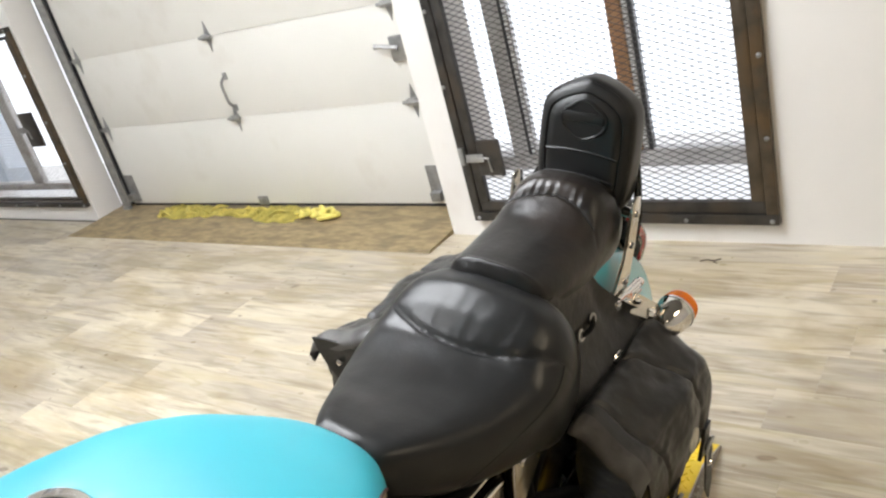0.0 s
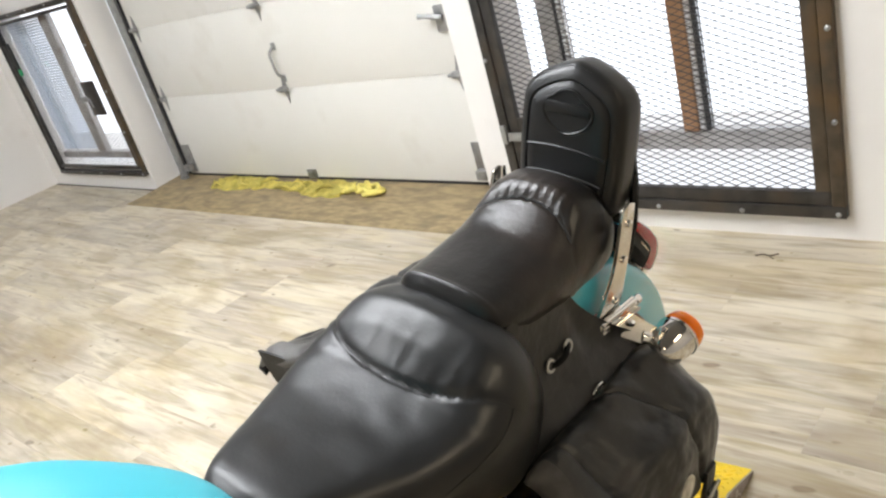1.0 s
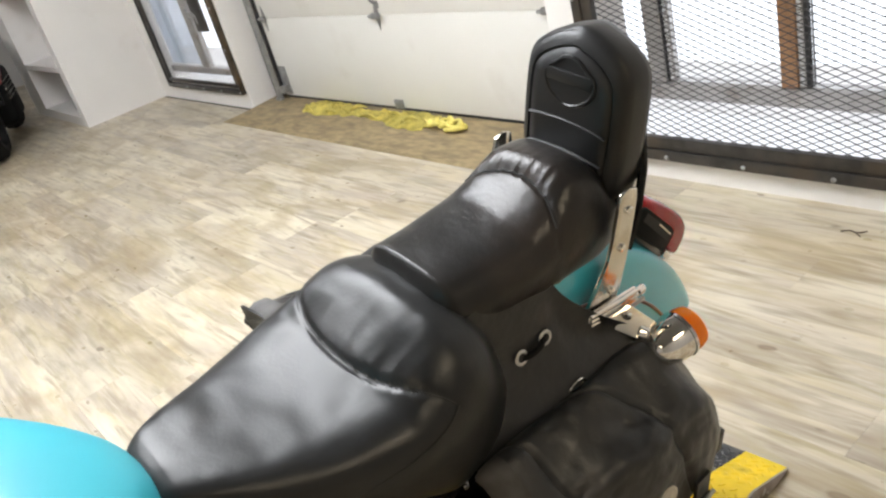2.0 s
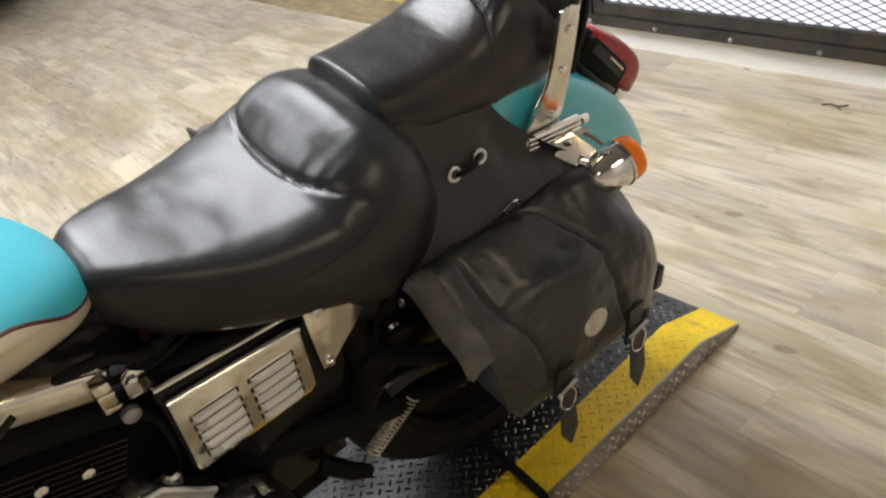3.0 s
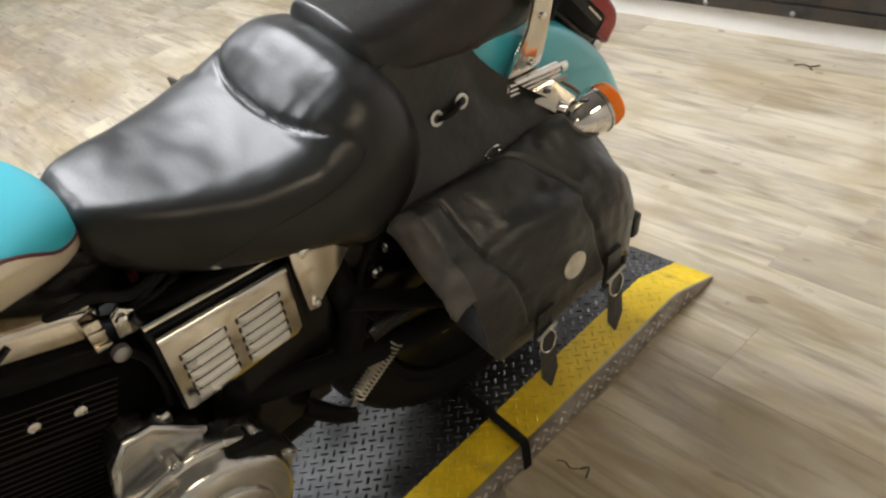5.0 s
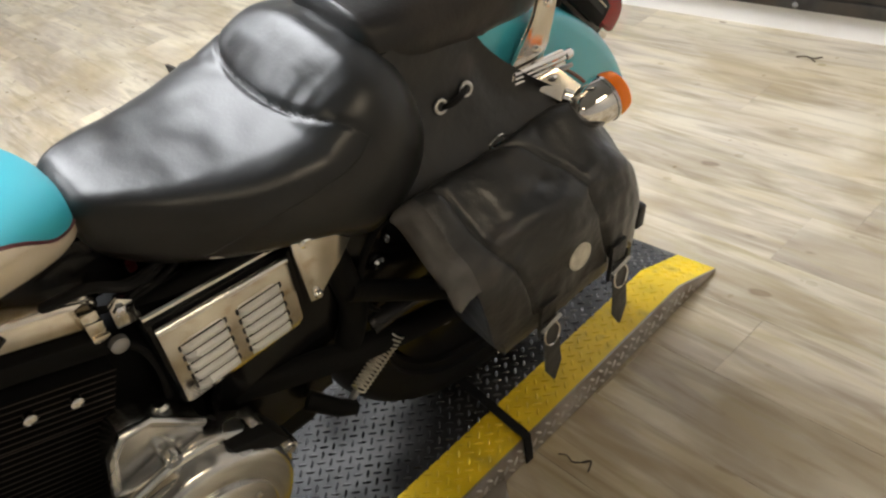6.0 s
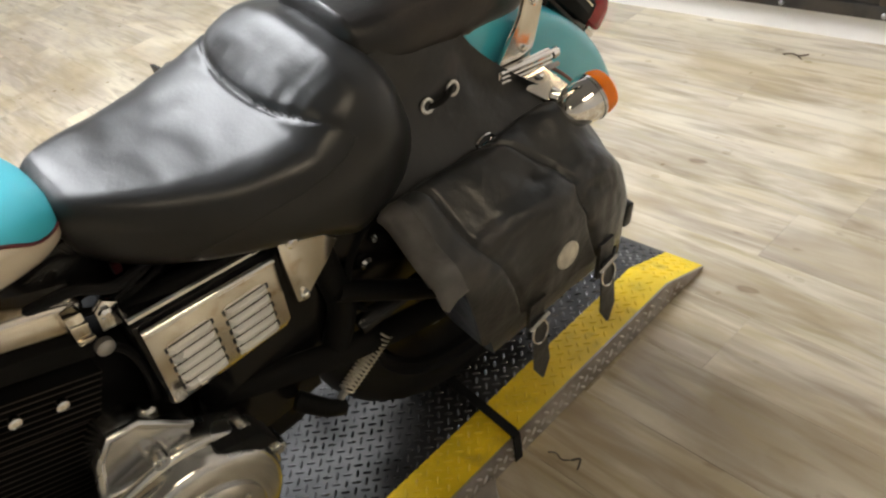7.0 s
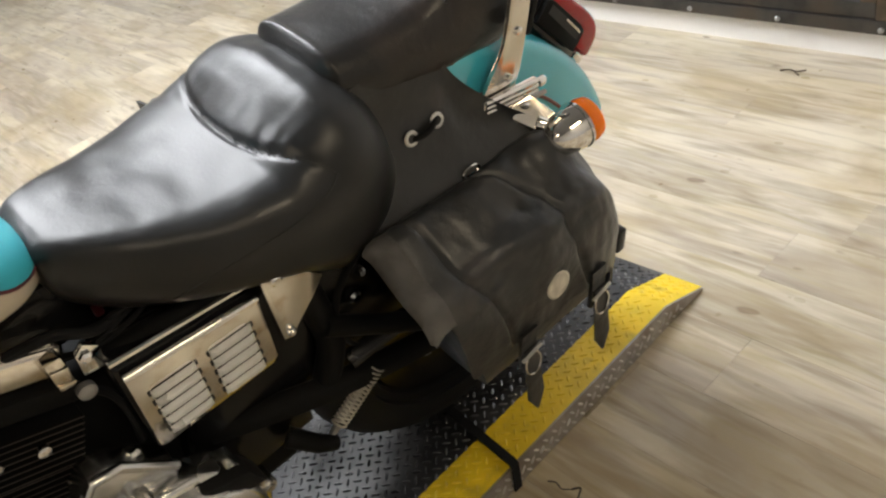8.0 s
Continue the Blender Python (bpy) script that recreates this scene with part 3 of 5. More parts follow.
def added_ceiling_light(x, y, tube_mat):
    ob = thing("added_ceiling_light", pose(x, y, TOP), "unseen ceiling light added to light the room, with a bright diffuser", "ceiling light", (x, y, TOP), "ceiling lights")
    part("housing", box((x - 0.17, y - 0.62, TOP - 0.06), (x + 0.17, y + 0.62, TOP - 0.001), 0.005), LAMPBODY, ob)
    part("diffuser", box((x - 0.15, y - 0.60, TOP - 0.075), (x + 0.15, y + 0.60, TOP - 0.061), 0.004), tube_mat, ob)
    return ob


# Unseen fixtures added to light the room, placed to suit the seat's highlights.
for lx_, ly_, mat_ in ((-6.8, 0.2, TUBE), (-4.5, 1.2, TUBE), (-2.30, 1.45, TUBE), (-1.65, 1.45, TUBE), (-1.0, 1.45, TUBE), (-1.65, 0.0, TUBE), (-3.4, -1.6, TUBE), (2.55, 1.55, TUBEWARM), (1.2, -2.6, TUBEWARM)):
    added_ceiling_light(lx_, ly_, mat_)


# ---- the lift platform ----
PX0, PX1, PZ = -0.86, -0.198, 0.057
PY0, PY1, PEND = -0.9, 1.950, 2.088
STRIPE = 0.094


def lugs(places, pz=0.0022, ln=0.0100, wd=0.0029):
    """Raised tread bars: (centre, normal, along) each a long low diamond."""
    verts, faces = [], []
    for c, nrm, along in places:
        c, nrm, along = Vector(c), Vector(nrm).normalized(), Vector(along).normalized()
        side = nrm.cross(along)
        k = len(verts)
        for a, b in ((-1, 0), (-0.45, 1), (0.45, 1), (1, 0), (0.45, -1), (-0.45, -1)):
            verts.append(c + along * a * ln + side * b * wd)
        for a in (-0.5, 0.5):
            verts.append(c + along * a * ln + nrm * pz)
        faces += [(k, k + 1, k + 6), (k + 1, k + 2, k + 7, k + 6), (k + 2, k + 3, k + 7), (k + 3, k + 4, k + 7), (k + 4, k + 5, k + 6, k + 7), (k + 5, k, k + 6)]
    me = bpy.data.meshes.new("lugs")
    me.from_pydata([tuple(v) for v in verts], [], faces)
    bm = bmesh.new()
    bm.from_mesh(me)
    bpy.data.meshes.remove(me)
    return bm


def lift():
    ob = thing("lift_platform", pose((PX0 + PX1) / 2 + 0.024, 1.0, 0, 0, 0, 2.0), "black tread-plate motorcycle lift with yellow edge, lowered", "lift platform", ((PX0 + PX1) / 2, 1.0, 0))
    t = 0.006
    # deck, with its sloping end
    part("deck", prism([(PY0, PZ), (PY1, PZ), (PEND, 0.006), (PEND - 0.03, 0.003), (PY1 - 0.01, PZ - 0.012), (PY0, PZ - 0.012)], "x", PX0, PX1, 0.0), PLATE, ob, "black tread plate deck")
    up = (PEND - PY1, 0, 0)
    slope = Vector((0, PEND - PY1, 0.006 - PZ)).normalized()
    nslope = Vector((0, -slope.z, slope.y))
    for sgn, xa, xb in ((1, PX1 - STRIPE, PX1), (-1, PX0, PX0 + STRIPE)):
        bm = prism([(PY0, PZ + 0.0006), (PY1, PZ + 0.0006), (PEND + 0.0002, 0.0070), (PEND + 0.0002, 0.0062), (PY1, PZ + 0.0001), (PY0, PZ + 0.0001)], "x", xa, xb)
        if sgn > 0:
            part("edge_stripe", bm, YELLOW, ob, "yellow painted stripe")
        side = prism([(PY0, 0.002), (PEND - 0.015, 0.002), (PEND, 0.006), (PY1, PZ), (PY0, PZ)], "x", xb if sgn > 0 else xa - 0.004, xb + 0.004 if sgn > 0 else xa)
        part("side_plate", side, PLATESTEEL, ob, "bare steel tread plate side")
    q = 0.0190 * math.sqrt(0.5)                 # the bars stand on a lattice turned by 45 degrees
    dark, yel, sid = [], [], []
    ramp_len = (Vector((0, PEND, 0.006)) - Vector((0, PY1, PZ))).length
    for i in range(-40, 220):
        for j in range(-110, 150):
            x, y = PX0 + (i - j) * q, 0.36 + (i + j) * q
            if not (PX0 + 0.008 < x < PX1 - 0.008) or y < 0.36 or y > PY1 + ramp_len - 0.01:
                continue
            sg = 1 if (i + j) % 2 else -1
            edge = x > PX1 - STRIPE
            up_ = 0.0007 if edge else 0.0
            if y < PY1 - 0.006:
                (yel if edge else dark).append(((x, y, PZ + up_), (0, 0, 1), (1, sg, 0)))
            elif y > PY1 + 0.006:
                p = Vector((x, PY1, PZ)) + slope * (y - PY1)
                (yel if edge else dark).append((p + nslope * up_, nslope, Vector((1, 0, 0)) + slope * sg))
    for i in range(-10, 90):
        for j in range(-10, 90):
            y, z = 0.36 + (i + j) * q, 0.012 + (i - j) * q
            if 0.010 < z < PZ - 0.008 and y > 0.36 and (y < PY1 or z < PZ * (PEND - y) / (PEND - PY1) - 0.014):
                sid.append(((PX1 + 0.004, y, z), (1, 0, 0), (0, 1, 1 if (i + j) % 2 else -1)))
    part("deck_tread", lugs(dark), PLATELUG, ob, kind="stuff")
    part("stripe_tread", lugs(yel), YELLOW, ob, kind="stuff")
    part("side_tread", lugs(sid, 0.0028), LUGSTEEL, ob, kind="stuff")
    return ob


lift()


# ---- the motorcycle, leaning on its stand: x to its left side, y to its rear, z up ----
LEAN_DEG = 14.2
BIKE_O = (0, 1.30, 0)
DECK_GAP = 0.099 - PZ                       # how far the bike's own datum lies over the deck
BIKE_M = pose(-0.431, 1.294, PZ + DECK_GAP, 0.16, LEAN_DEG, -0.7) @ Matrix.Scale(1.0236, 4)
bike = thing("motorcycle", BIKE_M, "turquoise and cream cruiser motorcycle leaning on the lift", "motorcycle", BIKE_O)

AXLE = (0, 1.50, 0.305)


def seat_section(w, ht, hm, hb, dome):
    """Half outline of a padded seat, from the lower edge to the crown; dome 0 has tight shoulders, 1 is round."""
    rise = ht - hm
    return [(w * 0.86, hb), (w * 0.97, hb + 0.25 * (hm - hb)), (w, hb + 0.75 * (hm - hb)), (w * (0.975 - 0.015 * dome), hm + (0.16 - 0.05 * dome) * rise),
            (w * (0.89 - 0.05 * dome), hm + (0.60 - 0.05 * dome) * rise), (w * (0.70 - 0.06 * dome), hm + (0.86 - 0.03 * dome) * rise), (w * (0.38 - 0.03 * dome), hm + 0.965 * rise), (0.0, ht)]


def rider_dome(y):
    t = min(max((y - 1.22) / 0.08, 0.0), 1.0)
    return t * t * (3 - 2 * t)


def cushion(ys, table, n_y, n_s, lift_of, dome_of):
    """Loft of seat sections; table rows: y, half width, crown, shoulder, lower edge."""
    cols = list(zip(*table))
    rings = []
    for i in range(n_y):
        t = i / (n_y - 1)
        t = t * 0.6 + 0.4 * (0.5 - 0.5 * math.cos(math.pi * t))
        y = ys[0] + (ys[1] - ys[0]) * t
        w, ht, hm, hb = (ease(cols[0], c, y) for c in cols[1:5])
        half = seat_section(w, ht, hm, hb, dome_of(y))
        ring = [(s, y, h) for s, h in spline(half + [(-s, h) for s, h in half[-2::-1]], 2 * n_s - 1)]
        ring = [(s, yy, h + lift_of(s, yy)) for s, yy, h in ring]
        rings.append(ring)
    return rings


def seam_y(s):
    return 1.247 + 1.4 * s * s + 60 * s ** 4


def rider_lift(s, y):
    d = y - seam_y(s)
    k = max(0.0, 1 - (abs(s) / 0.156) ** 6)
    groove = -0.0050 * math.exp(-(d / 0.0035) ** 2)
    puff = 0.007 * (1 - math.exp(-max(d, 0) / 0.018)) * math.exp(-max(d, 0) / 0.12)
    wr = 0.0
    if d > -0.004:
        e = max(d, 0.0)
        ruche = math.sin(s * 390 + 4.0 * noise.noise((s * 18, 5, 2))) * (0.55 + 0.6 * noise.noise((s * 30, 9, 4)))
        wr = 0.0015 * math.exp(-e / 0.015) * ruche + 0.0026 * math.exp(-e / 0.03) * noise.noise((s * 70, d * 14, 3)) + 0.0014 * noise.noise((s * 26, y * 20, 8))
    return k * (groove + puff + wr) + 0.0018 * noise.noise((s * 9, y * 9, 1)) + 0.0006 * noise.noise((s * 34, y * 30, 5))


RIDER = [(1.004, 0.036, 0.772, 0.762, 0.745), (1.012, 0.052, 0.787, 0.764, 0.725), (1.03, 0.066, 0.794, 0.762, 0.708), (1.06, 0.085, 0.790, 0.752, 0.690), (1.12, 0.116, 0.778, 0.732, 0.670),
         (1.18, 0.139, 0.772, 0.726, 0.656), (1.24, 0.153, 0.776, 0.728, 0.640), (1.265, 0.157, 0.789, 0.731, 0.626), (1.29, 0.158, 0.805, 0.733, 0.614), (1.33, 0.154, 0.820, 0.735, 0.616), (1.36, 0.145, 0.816, 0.730, 0.626), (1.385, 0.131, 0.796, 0.718, 0.645), (1.402, 0.112, 0.762, 0.70, 0.665), (1.408, 0.09, 0.735, 0.695, 0.675)]
seat = part("rider_seat", loft(cushion((1.004, 1.408), RIDER, 170, 60, rider_lift, rider_dome)), LEATHER, bike, "black leather rider seat with a stitched rear bolster", 70)


def rider_h(s, y):
    cols = list(zip(*RIDER))
    w, ht, hm, hb = (ease(cols[0], c, y) for c in cols[1:5])
    half = seat_section(w, ht, hm, hb, rider_dome(y))
    pts = sorted((a, b) for a, b in spline(half + [(-a, b) for a, b in half[-2::-1]], 161)[28:81])
    return float(np.interp(abs(s), [p[0] for p in pts], [p[1] for p in pts])) + rider_lift(s, y)


pts = [(s, seam_y(s) + 0.0005, rider_h(s, seam_y(s)) + 0.0015) for s in (-0.143 + 0.286 * k / 60 for k in range(61))]
part("seam_cord", tube([(a, b, c - 0.0012) for a, b, c in pts], 0.0011, 6), THREAD, seat)



def rider_side(y, hh):
    cols = list(zip(*RIDER))
    w, ht, hm, hb = (ease(cols[0], c, y) for c in cols[1:5])
    return max(p[0] for p in spline(seat_section(w, ht, hm, hb, rider_dome(y)), 120) if abs(p[1] - hh) < 0.003)


# the stitched line that runs on from the bolster's seam along the flank
for sg_ in (1, -1):
    ends = spline([(1.303, 0.759), (1.285, 0.747), (1.259, 0.738), (1.221, 0.730), (1.191, 0.725), (1.162, 0.717), (1.13, 0.706), (1.10, 0.692)], 50)
    part("flank_seam", tube([(sg_ * (rider_side(y, hh) - 0.0002), y, hh + rider_lift(rider_side(y, hh), y)) for y, hh in ends], 0.0010, 6), THREAD, seat)

PILLION = [(1.352, 0.045, 0.800, 0.792, 0.775), (1.358, 0.068, 0.826, 0.802, 0.766), (1.372, 0.083, 0.839, 0.806, 0.757), (1.42, 0.089, 0.838, 0.802, 0.752), (1.49, 0.092, 0.843, 0.802, 0.748), (1.54, 0.093, 0.860, 0.806, 0.744),
           (1.58, 0.093, 0.877, 0.812, 0.740), (1.61, 0.091, 0.876, 0.812, 0.738), (1.64, 0.085, 0.856, 0.805, 0.740), (1.662, 0.070, 0.822, 0.79, 0.748), (1.670, 0.048, 0.792, 0.78, 0.762)]


def pil_seam(s):
    return 1.555 - 0.022 * (s / 0.08) ** 2


def pillion_lift(s, y):
    d = y - pil_seam(s)
    k = max(0.0, 1 - (abs(s) / 0.094) ** 6)
    groove = -0.004 * math.exp(-(d / 0.004) ** 2)
    puff = 0.008 * (1 - math.exp(-max(d, 0) / 0.012)) * math.exp(-max(d, 0) / 0.06) if d > 0 else 0.0
    wr = 0.0
    if d > -0.004:
        e = max(d, 0.0)
        wr = 0.0028 * math.exp(-e / 0.022) * noise.noise((s * 70, d * 12, 3)) + 0.0011 * math.exp(-e / 0.020) * math.sin(s * 430 + 4.0 * noise.noise((s * 22, 1, 6)))
    welt = 0.003 * math.exp(-((y - 1.366) / 0.005) ** 2)
    return k * (groove + puff + wr + welt) + 0.0015 * noise.noise((s * 11, y * 11, 4))


pil = part("pillion_seat", loft(cushion((1.352, 1.67), PILLION, 150, 56, pillion_lift, lambda y: 0.8)), PILHIDE, bike, "black leather passenger seat with a ruched rear hump", 70)


def pil_h(s, y):
    cols = list(zip(*PILLION))
    w, ht, hm, hb = (ease(cols[0], c, y) for c in cols[1:5])
    half = seat_section(w, ht, hm, hb, 0.8)
    p = sorted((a, b) for a, b in spline(half + [(-a, b) for a, b in half[-2::-1]], 161)[28:81])
    return float(np.interp(abs(s), [q[0] for q in p], [q[1] for q in p])) + pillion_lift(s, y)


part("seam_cord", tube([(s, pil_seam(s), pil_h(s, pil_seam(s)) + 0.0012) for s in (-0.080 + 0.160 * k / 40 for k in range(41))], 0.0018, 6), THREAD, pil)


# backrest on its sissy bar
def backrest():
    piv = Matrix.Translation((0.007, 1.668, 0.918)) @ Matrix.Rotation(radians(-8), 4, "X")

    def outline(k):
        w, top = 0.083, 0.106
        half = [(0.0, top), (w * 0.2, top - 0.0035), (w * 0.45, top - 0.0115), (w * 0.70, top - 0.0235), (w * 0.88, top - 0.037), (w * 0.97, top - 0.056), (w * 1.0, top - 0.095), (w * 1.0, -0.03), (w * 0.98, -0.07), (w * 0.90, -0.102), (w * 0.6, -0.113), (0.0, -0.115)]
        return [(a * k, c * k) for a, c in spline(half + [(-a, c) for a, c in half[-2:0:-1]], 96, True)]
    layers = [(0.90, 0.028), (0.985, 0.024), (1.0, 0.014), (1.0, -0.010), (0.985, -0.019), (0.955, -0.0225), (0.950, -0.0215), (0.930, -0.0245), (0.86, -0.0285), (0.80, -0.030), (0.785, -0.0275), (0.77, -0.0275), (0.755, -0.0305), (0.6, -0.033), (0.35, -0.0345), (0.05, -0.035)]
    rings = [[piv @ Vector((a, d, b)) for a, b in outline(k)] for k, d in layers]
    pad = part("backrest_pad", loft(rings), PADHIDE, bike, "black padded backrest with an embossed shield", 60)
    for z, wd in ((-0.012, 0.062), (-0.052, 0.060)):
        part("pressed_line", tube([piv @ Vector((x, -0.0345 + 0.02 * abs(x) * abs(x) * 20, z - 0.006 * (x / 0.06) ** 2)) for x in (-wd + 2 * wd * k / 16 for k in range(17))], 0.0022, 6), PADHIDE, pad)
    shield = [(-0.036, 0.050), (-0.022, 0.060), (-0.012, 0.068), (0.0, 0.071), (0.012, 0.068), (0.022, 0.060), (0.036, 0.050), (0.038, 0.034), (0.026, 0.018), (0.0, 0.008), (-0.026, 0.018), (-0.038, 0.034)]
    part("embossed_shield", tube([piv @ Vector((a, -0.0345, b)) for a, b in spline(shield, 60, True)], 0.0024, 6, closed=True), PADHIDE, pad, "embossed shield outline")
    bm = box((-0.036, -0.037, 0.036), (0.036, -0.033, 0.052), 0.0015)
    bm.transform(piv)
    part("embossed_bar", bm, PADHIDE, pad)
    # the bar: black flat uprights joined above behind the pad
    for sg in (1, -1):
        bm = tube([(sg * 0.104, 1.645, 0.75), (sg * 0.103, 1.662, 0.80), (sg * 0.088, 1.690, 0.845), (sg * 0.060, 1.712, 0.95)], 0.009, 8, flat=0.7)
        part("sissy_bar", bm, BLACK, bike, "black sissy bar upright")
        # chrome side plate with bolts
        pl = [(1.546, 0.688), (1.560, 0.702), (1.575, 0.723), (1.590, 0.742), (1.598, 0.757), (1.606, 0.790), (1.613, 0.830), (1.618, 0.848), (1.634, 0.852), (1.648, 0.846), (1.649, 0.828), (1.642, 0.784), (1.634, 0.740), (1.626, 0.708), (1.616, 0.684), (1.600, 0.662), (1.575, 0.674)]
        sp = part("side_plate", prism(pl, "x", min(sg * 0.106, sg * 0.111), max(sg * 0.106, sg * 0.111), 0.001), BRUSHED, bike, "polished sissy bar side plate")
        for y, h in ((1.631, 0.822), (1.621, 0.768), (1.604, 0.706)):
            part("bolt", lathe([(0.006, 0), (0.0055, 0.004), (0.0, 0.006)], (sg * 0.111, y, h), (sg, 0, 0), 10), CHROME, sp)
        # fluted strut and its end
        bm = prism([(1.549, 0.680), (1.552, 0.698), (1.648, 0.688), (1.656, 0.680), (1.655, 0.668), (1.644, 0.662)], "x", min(sg * 0.113, sg * 0.119), max(sg * 0.113, sg * 0.119), 0.002)
        for dz in (-0.0075, 0.0, 0.0075):
            tube([(sg * 0.1195, 1.553, 0.689 + dz), (sg * 0.121, 1.60, 0.6825 + dz), (sg * 0.122, 1.649, 0.676 + dz)], 0.0030, 8, bm)
        st = part("fender_strut", bm, CHROME, bike, "fluted chrome fender strut")
        part("bolt", lathe([(0.008, 0), (0.008, 0.01), (0.005, 0.014), (0.0, 0.014)], (sg * 0.117, 1.654, 0.674), (0, 1, 0), 10), CHROME, st)
        part("stud", tube([(sg * 0.116, 1.640, 0.655), (sg * 0.116, 1.672, 0.650)], [0.0045, 0.0035], 8), GALV, st)
    part("cross_brace", tube([(-0.1, 1.665, 0.80), (0.0, 1.675, 0.805), (0.1, 1.665, 0.80)], 0.009, 10), CHROME, bike, "chrome cross brace")


backrest()


# ---- rear fender, with its lamp ----
def fender_pt(ang, q, r=0.450, half=0.093):
    """ang from straight up towards the rear; q from -1 to 1 across."""
    a = abs(q)
    drop = 0.012 * a ** 2 + (0.055 * max(0.0, a - 0.55) / 0.45) ** 1.0 * (max(0.0, a - 0.55) / 0.45)
    s = half * (math.sin(min(a, 1) * math.pi / 2) ** 0.85) * (1 if q > 0 else -1)
    rr = r - drop - (0.11 * max(0.0, a - 0.8) / 0.2 if a > 0.8 else 0)
    return Vector((s, 1.448 + rr * math.sin(ang), 0.332 + rr * math.cos(ang)))


def fender():
    bm = bmesh.new()
    rows = []
    na, nq = 54, 28
    for i in range(na + 1):
        ang = radians(3 + 64 * i / na)
        rows.append([bm.verts.new(fender_pt(ang, -1 + 2 * j / nq, 0.450, 0.093)) for j in range(nq + 1)])
    for a, b in zip(rows, rows[1:]):
        for j in range(nq):
            bm.faces.new((a[j], a[j + 1], b[j + 1], b[j]))
    bmesh.ops.recalc_face_normals(bm, faces=bm.faces)
    bmesh.ops.solidify(bm, geom=bm.faces[:], thickness=0.003)
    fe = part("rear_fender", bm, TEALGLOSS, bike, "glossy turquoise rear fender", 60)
    pts = [fender_pt(radians(4 + 62 * k / 40), 0.87, 0.452, 0.094) for k in range(41)]
    part("pinstripe", tube(pts, 0.003, 6, flat=1.0), MAROON, fe)
    rows = []
    bm = bmesh.new()
    for i in range(31):
        ang = radians(-95 + 82 * i / 30)
        rows.append([bm.verts.new(fender_pt(ang, -1 + 2 * j / nq, 0.415, 0.088)) for j in range(nq + 1)])
    for a, c in zip(rows, rows[1:]):
        for j in range(nq):
            bm.faces.new((a[j], a[j + 1], c[j + 1], c[j]))
    bmesh.ops.recalc_face_normals(bm, faces=bm.faces)
    bmesh.ops.solidify(bm, geom=bm.faces[:], thickness=0.003)
    part("inner_fender", bm, BLACK, bike, "black inner fender", 60)
    # the tail lamp lies back along the fender: a along the slope, c away from it
    base, slope = Vector((0, 1.770, 0.645)), radians(-48.5)
    al, up = Vector((0, math.cos(slope), math.sin(slope))), Vector((0, -math.sin(slope), math.cos(slope)))

    def lamp_pt(x, a, c):
        return base + al * (a * 0.94) + up * (c * 0.82) + Vector((x, 0, 0))
    shape = spline([(-0.092, 0.026), (-0.094, 0.052), (-0.080, 0.070), (-0.030, 0.084), (0.030, 0.089), (0.068, 0.084), (0.090, 0.066), (0.098, 0.040), (0.092, 0.022), (0.03, 0.020), (-0.05, 0.020)], 48, True)
    rings = []
    for x, k in ((-0.058, 0.70), (-0.0565, 0.86), (-0.052, 0.95), (-0.042, 1.0), (0.0, 1.03), (0.042, 1.0), (0.052, 0.95), (0.0565, 0.86), (0.058, 0.70)):
        rings.append([lamp_pt(x, 0.002 + (a - 0.002) * k, 0.05 + (c - 0.05) * k) for a, c in shape])
    lamp = part("tail_lamp", loft(rings), RED, bike, "red laid-back tail lamp with black side panels")
    for sg in (1, -1):
        lo, hi = min(sg * 0.053, sg * 0.0605), max(sg * 0.053, sg * 0.0605)
        quad = [(-0.094, 0.006), (-0.096, 0.048), (-0.086, 0.055), (0.018, 0.058), (0.034, 0.054), (0.038, 0.030), (0.036, 0.012)]
        bm = prism(quad, "x", lo, hi, 0.002)
        for v in bm.verts:
            v.co = lamp_pt(v.co.x, v.co.y, v.co.z)
        pan = part("side_panel", bm, FINBLACK, lamp, "black side panel")
        bm = prism([(-0.080, 0.032), (-0.080, 0.048), (0.022, 0.051), (0.026, 0.032)], "x", sg * 0.0605 - 0.0005, sg * 0.0605 + 0.0005)
        for v in bm.verts:
            v.co = lamp_pt(v.co.x, v.co.y, v.co.z)
        part("panel_recess", bm, SEAL, pan)
        bm = box((min(sg * 0.0605, sg * 0.0625), -0.030, 0.044), (max(sg * 0.0605, sg * 0.0625), 0.022, 0.048), 0.0006)
        for v in bm.verts:
            v.co = lamp_pt(v.co.x, v.co.y, v.co.z)
        part("panel_lip", bm, BRUSHED, pan)
    bm = box((-0.054, -0.100, 0.018), (0.054, -0.090, 0.060), 0.004)
    box((-0.050, -0.092, -0.004), (0.050, 0.062, 0.022), 0.006, bm)
    for v in bm.verts:
        v.co = lamp_pt(v.co.x, v.co.y, v.co.z)
    part("lamp_base", bm, BLACK, lamp, "black lamp base")
    bm = box((-0.052, 0.062, 0.004), (0.052, 0.092, 0.024), 0.006)
    for v in bm.verts:
        v.co = lamp_pt(v.co.x, v.co.y, v.co.z)
    part("lamp_foot", bm, CHROME, lamp, "chrome lamp foot")


fender()


